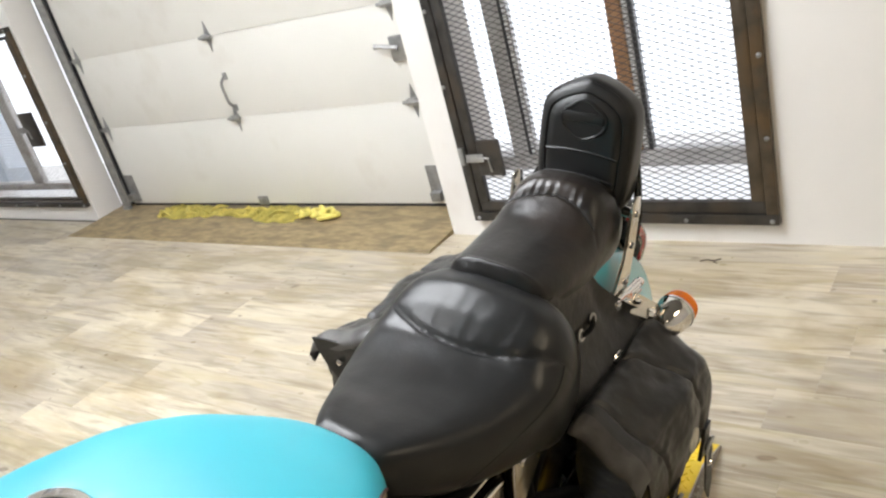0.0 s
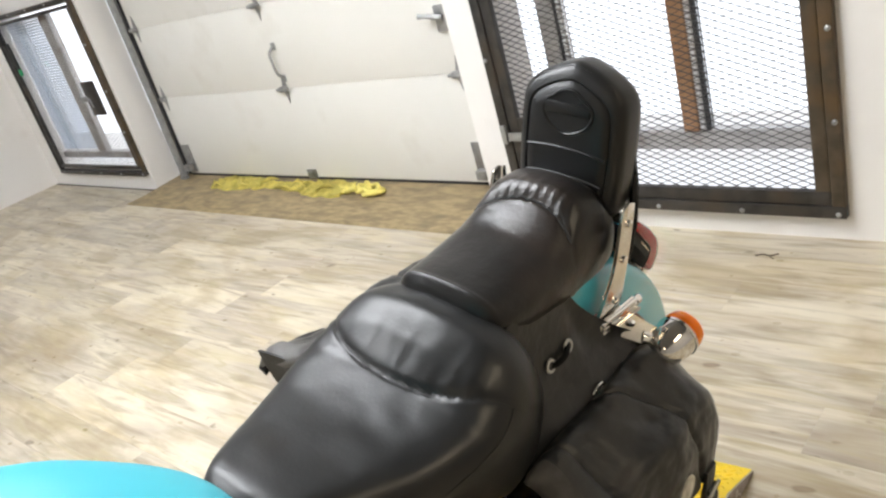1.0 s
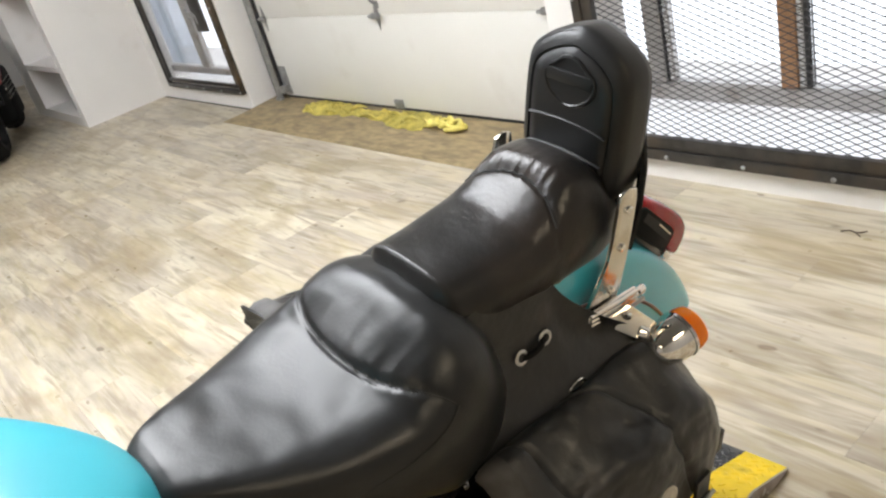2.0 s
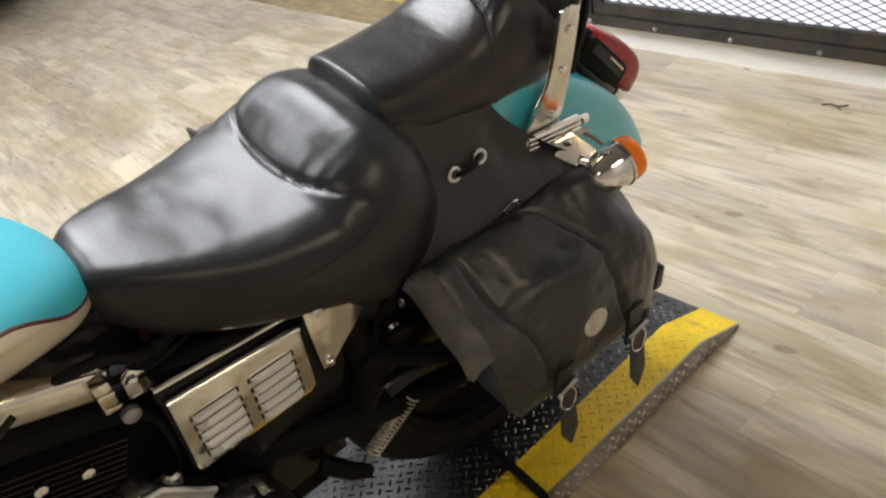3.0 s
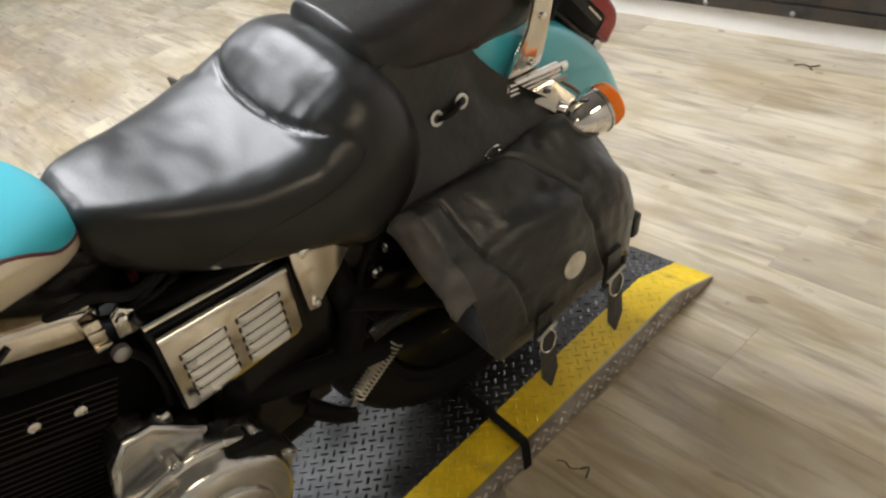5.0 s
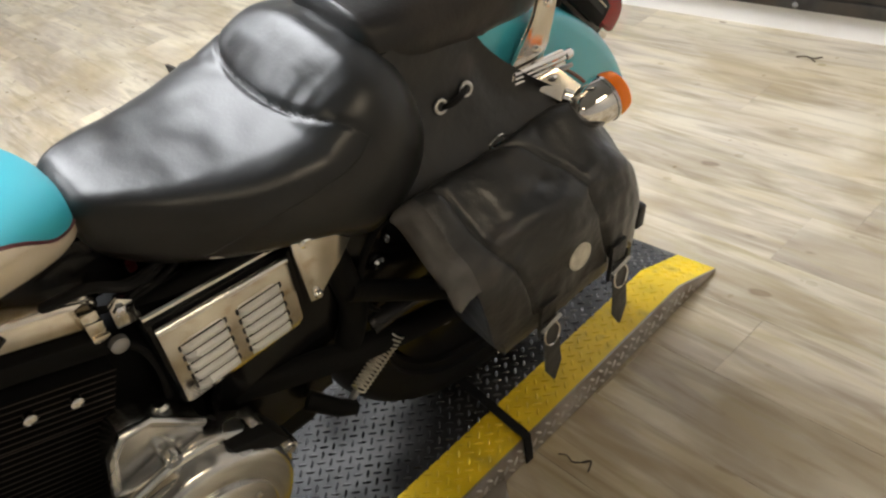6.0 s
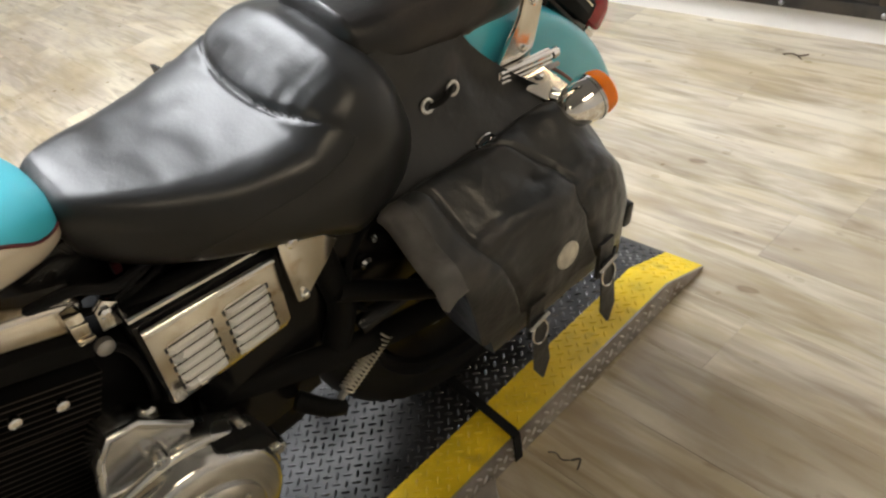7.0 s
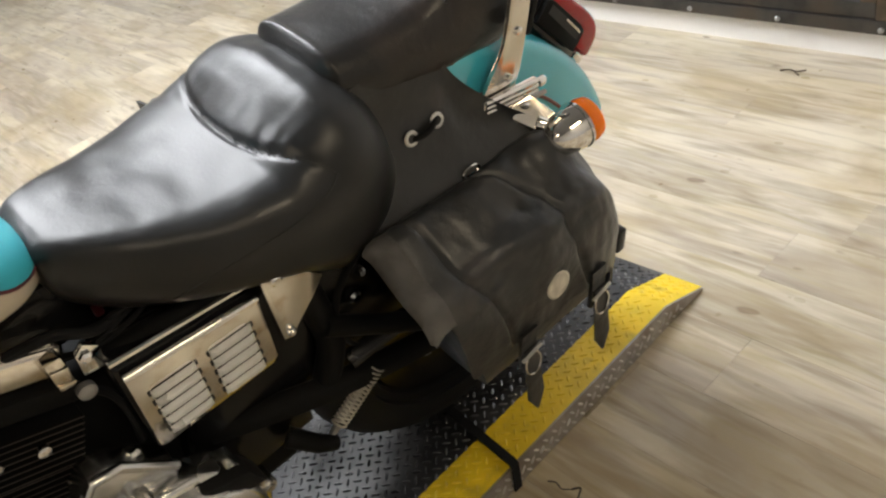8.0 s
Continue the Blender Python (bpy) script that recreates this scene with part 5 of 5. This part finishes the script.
part("belt_pulley", lathe([(0.10, 0.0), (0.105, 0.002), (0.105, 0.024), (0.095, 0.026), (0.05, 0.020), (0.0, 0.020)], (0.085, WHEEL_Y, AXLE[2]), (1, 0, 0), 48), BLACK, bike, "black rear belt pulley")
part("disc", lathe([(0.145, 0.0), (0.146, 0.004), (0.10, 0.005), (0.06, 0.005), (0.0, 0.005)], (-0.10, WHEEL_Y, AXLE[2]), (1, 0, 0), 48), BRUSHED, bike)
wheel(-0.14, "front_wheel", 0.32, 0.055)
for sg_ in (1, -1):
    part("fork_leg", tube([(sg_ * 0.085, -0.13, 0.33), (sg_ * 0.085, 0.10, 0.62), (sg_ * 0.085, 0.36, 0.93)], [0.026, 0.024, 0.02], 12), CHROME, bike)
part("steering_head", tube([(0, 0.33, 0.78), (0, 0.42, 0.94)], 0.04, 14), BLACK, bike)
part("backbone", tube([(0, 0.38, 0.84), (0, 0.70, 0.76), (0, 1.02, 0.70), (0, 1.25, 0.66)], 0.03, 12), BLACK, bike)


# ---- saddlebags ----
LIPHIDE = mat("worn_leather_edge", (0.100, 0.096, 0.092), 0.46, grain=(20, 0.35), bump=(260, 0.3, 0.001), stain_or_sheen=(14, (0.035, 0.031, 0.029), 0.52, 0.72), spec=0.4)
EYELET = mat("white_metal_eyelet", (0.80, 0.79, 0.76), 0.25, 0.6)


def saddlebag(sg, ajar):
    lab = "black leather throw-over saddlebag with buckled straps, hanging beside the rear wheel" if sg > 0 else "black leather throw-over saddlebag with its front corner gaping"
    bag = thing("saddlebag", BIKE_M, lab, "saddlebag", BIKE_O, "saddlebags")

    def f_y(y):                                  # the bag rounds in at both ends
        a = min(max((y - 1.325) / 0.03, 0), 1)
        c = min(max((1.735 - y) / 0.12, 0), 1)
        return (0.94 + 0.06 * math.sqrt(1 - (1 - a) ** 2)) * (0.30 + 0.70 * math.sqrt(max(0.0, 1 - (1 - c) ** 2)))

    def section(y, grow=0.0, top_only=False):
        k = f_y(y)
        ins = 0.148 - grow * 0.4
        wd = (0.116 if sg > 0 else 0.142) * k + grow + (0.014 * min(1.0, max(0.0, (1.44 - y) / 0.12)) if sg < 0 else 0.0)
        top, bot = (0.640 if sg > 0 else 0.680) + grow - 0.085 * (1 - k) - 0.08 * min(max(0.0, (y - 1.59) / 0.10), 1.4) ** 2, 0.335 + 0.05 * (1 - k)
        bulge = 0.005 * math.sin((y - 1.30) / 0.44 * math.pi)
        prof = [(ins, top - 0.05), (ins + 0.006, top - 0.010), (ins + wd * 0.25, top - 0.006), (ins + wd * 0.61, top - 0.040), (ins + wd * 0.85, top - 0.055), (ins + wd * 0.97, top - 0.082), (ins + wd * 1.0 + bulge, min(0.525, top - 0.115)), (ins + wd * 0.985 + bulge, min(0.425, top - 0.20))]
        if top_only:
            return prof
        return prof + [(ins + wd * 0.93, bot + 0.035), (ins + wd * 0.78, bot + 0.005), (ins + wd * 0.4, bot), (ins + 0.01, bot + 0.012), (ins, bot + 0.06), (ins, 0.48)]

    y1_, y2_ = (1.352, 1.726) if sg > 0 else (1.300, 1.726)
    ys = [y1_, y1_ + 0.002, y1_ + 0.008] + [y1_ + 0.016 + (y2_ - 0.032 - y1_) * k / 30 for k in range(31)] + [y2_ - 0.010, y2_ - 0.004, y2_]

    def rake(y, b):                              # the front end slopes back towards the bottom
        return y + (y2_ - y) / (y2_ - y1_) * max(0.0, 0.52 - b) * 0.33
    rings = [[(sg * a, rake(y, b), b + 0.002 * noise.noise((a * 30, y * 22, b * 24))) for a, b in spline(section(y), 56, True)] for y in ys]
    part("body", loft(rings), BAGHIDE, bag, sharp=60)

    # the lid: a thick flap over the top and upper front, overhanging both ends
    def lid_pt(u, y, grow):
        prof = spline(section(min(max(y, 1.335), 1.720), grow, True), 40)
        x = u * 39
        i = min(int(x), 38)
        t = x - i
        a, b = prof[i][0] * (1 - t) + prof[i + 1][0] * t, prof[i][1] * (1 - t) + prof[i + 1][1] * t
        return a, b
    rows_o, rows_i = [], []
    ny, nu = 110, 60

    def seam_at(q, u):
        at = [0.10, 0.143, 0.286, 0.43, 0.571, 0.714, 0.857, 1.0]
        return float(np.interp(u, at, ([1.350, 1.358, 1.374, 1.378, 1.384, 1.402, 1.418, 1.448], [1.450, 1.462, 1.506, 1.542, 1.553, 1.556, 1.566, 1.600])[q]))

    def front_y(u):
        return float(np.interp(u, [0.10, 0.714, 0.857, 1.0], [1.333, 1.337, 1.347, 1.368] if sg > 0 else [1.300, 1.296, 1.312, 1.36]))

    def lid_out(u, y, grow=0.010):
        a, b = lid_pt(u, y, grow)
        dent = sum(-0.0060 * math.exp(-((y - seam_at(q, u)) / 0.0045) ** 2) for q in (0, 1))
        soft = 0.0120 * noise.noise((u * 3, y * 9, 3)) + 0.0036 * noise.noise((u * 7, y * 19, 6)) + 0.0020 * noise.noise((u * 18, y * 50, 2))
        k = min(1.0, max(0.0, (y - front_y(u)) / 0.05))
        gape = ajar * max(0.0, (1.40 - y) / 0.12) ** 1.5
        return a + (dent + soft) * u * k + gape * 0.2, b + (dent + soft) * (1 - 0.6 * u) * k + gape * (0.3 + 0.7 * u)

    for j in range(ny + 1):
        ro, ri = [], []
        for i in range(nu + 1):
            u = 0.10 + 0.895 * i / nu
            y = front_y(u) + (1.716 - front_y(u)) * j / ny
            a, b = lid_out(u, y)
            c, d = lid_out(u, y, 0.003)
            ro.append((sg * a, y, b))
            ri.append((sg * c, y, d))
        rows_o.append(ro)
        rows_i.append(ri)
    rings = [ro + ri[::-1] for ro, ri in zip(rows_o, rows_i)]
    lid = part("lid", loft(rings), BAGHIDE, bag, "thick leather lid flap", 50)
    # the worn front lip, a flat turned edge from the inner top to the outer corner
    lip = []
    for k in range(31):
        u = 0.165 + 0.575 * k / 30
        a, b = lid_out(u, front_y(u))
        lip.append((Vector((sg * a, front_y(u), b)), k))
    rings = []
    for p, k in lip:
        w = 0.031 * (1 if 1 < k < 29 else 0.86)
        e = 0.4 + 0.6 * k / 30                   # it turns down further towards the outside
        rings.append([p + Vector((sg * 0.002, 0.007, 0.003)), p + Vector((sg * 0.002, -w * 0.30, 0.0055)), p + Vector((sg * 0.001, -w * 0.75, 0.003 - 0.004 * e)), p + Vector((0, -w, -0.004 - 0.008 * e)), p + Vector((-sg * 0.003, -w * 0.9, -0.012 - 0.006 * e)), p + Vector((-sg * 0.004, -w * 0.4, -0.008)), p + Vector((-sg * 0.003, 0.006, -0.006))])
    part("lip", loft(rings), LIPHIDE, lid, "worn turned leather lip", 70)
    for q in (0, 1):
        cord = []
        for i in range(nu + 1):
            u = 0.10 + 0.895 * i / nu
            y = seam_at(q, u)
            if y > front_y(u) + 0.004:
                a, b = lid_out(u, y)
                cord.append((sg * (a - 0.0002), y, b + 0.0002))
        part("piping", tube(cord, 0.0013, 6), THREAD, lid)

    def face_s(y, hh):
        return min((lid_out(0.4 + 0.6 * k / 80, y) for k in range(81)), key=lambda p: abs(p[1] - hh))[0]

    for q, (yb, hb) in enumerate(((1.464, 0.404), (1.607, 0.415))):
        xf = face_s(yb, hb + 0.02) + 0.001
        up_ = []
        for hh in (hb + 0.045, hb + 0.02, hb - 0.01, hb - 0.03):
            a = face_s(yb, max(hh, hb + 0.005)) + 0.001
            up_.append([(sg * (a - 0.002), yb - 0.015, hh), (sg * (a - 0.002), yb + 0.015, hh), (sg * (a + 0.004), yb + 0.015, hh), (sg * (a + 0.004), yb - 0.015, hh)])
        st = part("strap", loft(up_), BAGHIDE, bag)
        dn_ = []
        for hh, w in ((hb + 0.008, 0.013), (hb - 0.05, 0.015), (hb - 0.092, 0.0165), (hb - 0.122, 0.002)):
            a = xf + 0.006 + 0.13 * (hb - hh)
            dn_.append([(sg * a, yb - w, hh), (sg * a, yb + w, hh), (sg * (a + 0.003), yb + w, hh), (sg * (a + 0.003), yb - w, hh)])
        part("strap_tip", loft(dn_), BAGHIDE, st)
        part("buckle_bar", tube([(sg * (xf + 0.010), yb - 0.019, hb - 0.004), (sg * (xf + 0.010), yb + 0.019, hb + 0.006)], 0.0032, 8), GALV, st, "chrome buckle bar")
        ring = [(sg * (xf + 0.013 - 0.003 * math.sin(a)), yb + 0.015 * math.cos(a), hb - 0.020 + 0.021 * math.sin(a)) for a in (2 * math.pi * k / 28 for k in range(28))]
        part("buckle_ring", tube(ring, 0.0016, 6, closed=True), CHROME, st, "chrome buckle ring")
    part("concho", lathe([(0.021, 0.0), (0.0215, 0.0015), (0.018, 0.0025), (0.017, 0.002), (0.008, 0.0035), (0.0, 0.004)], (sg * (face_s(1.515, 0.504) + 0.004), 1.515, 0.504), (sg, 0, 0.12), 32), WHITEMETAL, bag, "round white metal disc")
    part("tab", box((min(sg * 0.226, sg * 0.246), 1.704, 0.385), (max(sg * 0.226, sg * 0.246), 1.722, 0.432), 0.004), BAGHIDE, bag)

    # the yoke that goes under the seat, with its laced eyelets
    def yoke_pt(u, v):
        y = 1.318 + (1.655 - 1.318) * v
        up_h = ease([1.318, 1.40, 1.492, 1.525, 1.57, 1.612, 1.655], [0.800, 0.800, 0.795, 0.740, 0.692, 0.655, 0.612], y)
        up_s = ease([1.318, 1.50, 1.53, 1.612, 1.655], [0.086, 0.084, 0.106, 0.140, 0.158], y)
        lo_h, lo_s = 0.628 + 0.06 * min(max(y - 1.32, 0.0), 0.15), 0.151
        a = lo_s + (up_s - lo_s) * u - 0.012 * math.sin(u * math.pi) + 0.0025 * noise.noise((u * 3, v * 5, 2))
        return a, y, lo_h + (up_h - lo_h) * u
    rows = []
    for j in range(41):
        v = j / 40
        o = [yoke_pt(i / 16, v) for i in range(17)]
        rows.append([(sg * a, y, h) for a, y, h in o] + [(sg * (a - 0.005), y, h) for a, y, h in o[::-1]])
    part("yoke", loft(rows), BAGHIDE, bag, "leather yoke over the fender", 60)

    def yoke_s(y, h):
        v = (y - 1.318) / 0.337
        best = min((yoke_pt(k / 60, v) for k in range(61)), key=lambda q: abs(q[2] - h))
        return best[0]
    for y, h in ((1.433, 0.708), (1.476, 0.711)):
        a = yoke_s(y, h) + 0.002
        part("eyelet", lathe([(0.0058, 0.0), (0.0061, 0.0020), (0.0083, 0.0028), (0.0103, 0.0018), (0.0108, 0.0)], (sg * a, y, h), (sg, 0, 0.25), 28), EYELET, bag, "white metal eyelet")
        part("eyelet_hole", lathe([(0.0058, 0.0), (0.0058, 0.0018), (0.0, 0.0018)], (sg * a, y, h), (sg, 0, 0.25), 20), SEAL, bag)
    part("lace", tube(spline([(sg * (yoke_s(1.433, 0.708) - 0.002), 1.431, 0.704), (sg * (yoke_s(1.45, 0.708) + 0.007), 1.445, 0.708), (sg * (yoke_s(1.46, 0.71) + 0.007), 1.463, 0.712), (sg * (yoke_s(1.476, 0.711) - 0.002), 1.478, 0.714)], 12), 0.0042, 8), RUBBER, bag)
    part("d_ring", tube([(sg * 0.150, 1.492 + 0.014 * math.cos(q), 0.640 + 0.008 * math.sin(q)) for q in (2 * math.pi * k / 16 for k in range(16))], 0.002, 6, closed=True), CHROME, bag)
    if sg < 0:
        # the front gusset stands out past the lid as a stiff pointed corner
        rows = []
        for j in range(13):
            v = j / 12
            o = [(0.290 - 0.135 * q - 0.062 * v * (1 - q), 1.262 + 0.022 * q + 0.030 * v - 0.010 * math.sin(v * math.pi) * (1 - q), 0.664 - 0.010 * q - 0.125 * v + 0.006 * (1 - v) * math.sin(q * math.pi)) for q in (k / 10 for k in range(11))]
            rows.append([(-a, y, h) for a, y, h in o] + [(-a + 0.001, y + 0.005, h - 0.001) for a, y, h in o[::-1]])
        gusset = part("gusset", loft(rows), BAGHIDE, bag, "stiff pointed leather corner", 60)
        part("rivet", lathe([(0.0055, -0.004), (0.0055, 0), (0.005, 0.003), (0.0, 0.004)], (sg * 0.240, 1.268, 0.628), (0, -1, 0.25), 14), CHROME, gusset, "bright rivet")


saddlebag(1, 0.0)
saddlebag(-1, 0.030)


# ---- tie-down strap over the deck's edge ----
def tie_strap():
    ob = thing("tie_down_strap", pose(-0.2, 1.49, 0), "black webbing strap over the lift's edge", "strap", (-0.2, 1.49, 0))
    e = PX1 + 0.014
    mid = [(-0.40, 1.49, PZ + 0.004), (-0.30, 1.480, PZ + 0.004), (e - 0.008, 1.470, PZ + 0.004), (e, 1.468, PZ + 0.001), (e + 0.001, 1.464, PZ * 0.5), (e + 0.002, 1.460, 0.003)]
    rings = []
    for i, p in enumerate(mid):
        n_ = Vector((0, 0, 1)) if i < 3 else (Vector((0.7, 0, 0.7)) if i == 3 else Vector((1, 0, 0)))
        p = Vector(p)
        rings.append([p + Vector((0, -0.009, 0)), p + Vector((0, 0.009, 0)), p + Vector((0, 0.009, 0)) + n_ * 0.003, p + Vector((0, -0.009, 0)) + n_ * 0.003])
    part("webbing", loft(rings), RUBBER, ob)


tie_strap()


def foot_plate():
    """A rounded tread-plate foot on the floor beside the lift."""
    pts = [(PX1 + 0.016, 1.20), (PX1 + 0.016, 1.40)] + [(PX1 + 0.016 + 0.05 * math.sin(a), 1.345 + 0.04 * math.cos(a)) for a in (0.3, 0.7, 1.1, 1.57)] + [(PX1 + 0.066, 1.20)]
    ob = tagged(part("tread_foot", prism(pts, "z", 0.001, 0.02, 0.003), PLATESTEEL, None, "bare tread-plate foot on the floor beside the lift"), category="lift part")
    return ob


foot_plate()


def floor_bits():
    """A dead twig near the wall and a torn scrap beside the lift."""
    BARK = mat("dry_twig", (0.07, 0.05, 0.035), 0.8)
    tw = thing("twig", pose(TWIG[0], TWIG[1], 0), "small dry twig on the plank floor", "twig", (TWIG[0], TWIG[1], 0))
    x, y = TWIG
    part("stem", tube(spline([(x - 0.035, y - 0.012, 0.003), (x - 0.012, y, 0.004), (x + 0.012, y - 0.004, 0.003), (x + 0.035, y + 0.012, 0.004)], 14), 0.0022, 6), BARK, tw)
    SCUFF = mat("dark_vinyl_tear", (0.10, 0.085, 0.07), 0.8)
    x0, y0 = -0.115, 1.512
    tear = thing("vinyl_scrap", pose(x0, y0, 0), "torn dark scrap of vinyl on the floor beside the lift", "floor scrap", (x0, y0, 0))
    for pts in ([(-0.150, 1.505), (-0.135, 1.512), (-0.118, 1.508), (-0.104, 1.516)], [(-0.104, 1.516), (-0.092, 1.529), (-0.086, 1.520), (-0.080, 1.507)]):
        part("curl", tube(spline([(a, b, 0.0016 + 0.0012 * (k % 2)) for k, (a, b) in enumerate(pts)], 14), [0.0008] + [0.0022] * 12 + [0.0008], 6, flat=0.6), SCUFF, tear)
    part("side_shoot", tube([(x + 0.008, y - 0.003, 0.004), (x + 0.018, y - 0.018, 0.006), (x + 0.030, y - 0.022, 0.003)], 0.0016, 6), BARK, tw)


TWIG = (-0.535, 3.085)
floor_bits()


# ---- the other motorcycle by the partition ----
def parked_bike():
    ob = thing("motorcycle", pose(-6.63, 1.90, 0, 0, 0, -19), "black and red sport motorcycle parked by the partition", "motorcycle", (-6.05, 1.86, 0))
    r, w = 0.31, 0.084
    for x in (-6.05, -7.30):
        c, n = Vector((x, 1.86, r)), 60
        prof = [(r - 0.10, -w), (r - 0.05, -w * 1.05), (r - 0.015, -w * 0.7), (r, 0.0), (r - 0.015, w * 0.7), (r - 0.05, w * 1.05), (r - 0.10, w)]
        rings = [[c + Vector((rr * math.cos(a), s, rr * math.sin(a))) for rr, s in prof] for a in (2 * math.pi * k / n for k in range(n + 1))]
        bm = loft(rings, True, False)
        bmesh.ops.remove_doubles(bm, verts=bm.verts, dist=1e-6)
        wh = part("tyre", bm, RUBBER, ob, "black tyre")
        part("hub", lathe([(0.04, -0.06), (0.04, 0.06)], c, (0, 1, 0), 20), ALLOY, wh)
        for k in range(6):
            a = math.pi / 3 * k
            part("spoke", tube([c + Vector((0.03 * math.cos(a), 0, 0.03 * math.sin(a))), c + Vector(((r - 0.09) * math.cos(a), 0, (r - 0.09) * math.sin(a)))], 0.014, 8), BLACK, wh)
    for sg in (1, -1):
        part("fork_leg", tube([(-6.05, 1.86 + sg * 0.1, 0.31), (-6.22, 1.86 + sg * 0.1, 0.72), (-6.30, 1.86 + sg * 0.1, 0.95)], 0.026, 12), BLACK, ob)
    part("engine", box((-6.95, 1.66, 0.17), (-6.38, 2.06, 0.62), 0.06, seg=3), FINBLACK, ob, "dark engine block")
    for k in range(5):
        part("fin", box((-6.90, 1.65, 0.38 + k * 0.035), (-6.42, 2.07, 0.385 + k * 0.035)), ALLOY, ob)
    part("exhaust", tube(spline([(-6.35, 1.80, 0.45), (-6.25, 1.79, 0.30), (-6.40, 1.76, 0.16), (-6.8, 1.74, 0.15)], 20), 0.022, 10), BRUSHED, ob)
    part("radiator", box((-6.34, 1.70, 0.36), (-6.28, 2.02, 0.70), 0.01), BLACK, ob)
    part("fairing", prism([(-6.38, 0.50), (-6.16, 0.66), (-6.20, 0.92), (-6.75, 0.90), (-6.85, 0.72), (-6.5, 0.50)], "y", 1.66, 2.06, 0.03), REDPLASTIC, ob, "red fairing panel")
    part("seat", box((-7.5, 1.76, 0.78), (-6.8, 1.96, 0.86), 0.03), LEATHER, ob)


parked_bike()


# ---- floor: boards along the wall ----
def plank_floor():
    fl = tagged(new("floor"), "limed-oak vinyl plank floor", "floor", kind="structure")
    HOME[fl] = Vector()
    part("subfloor", box((X_L - 0.2, Y_B - 0.2, -0.1), (X_R + 0.2, DOOR_Y + 0.1, -0.003)), SEAL, fl)
    wd, ln, gap = 0.178, 1.22, 0.00025
    bm = box((gap, gap, -0.003), (ln - gap, wd - gap, 0.0), 0.00025, seg=1)
    me = bpy.data.meshes.new("plank")
    bm.to_mesh(me)
    bm.free()
    me.materials.append(PLANK)
    rnd = random.Random(11)
    rows = int((WY - Y_B) / wd) + 1
    for r in range(rows):
        y = WY - (r + 1) * wd + 0.03
        x = X_L + 0.1 - rnd.uniform(0, ln)
        while x < X_R:
            a, b = max(x, X_L - 0.1), min(x + ln, X_R + 0.1)
            ob = new("plank", me)
            ob.parent = fl
            ob.location = (a, y, 0)
            ob.scale = ((b - a) / ln, 1, 1)
            x += ln
    return fl


plank_floor()
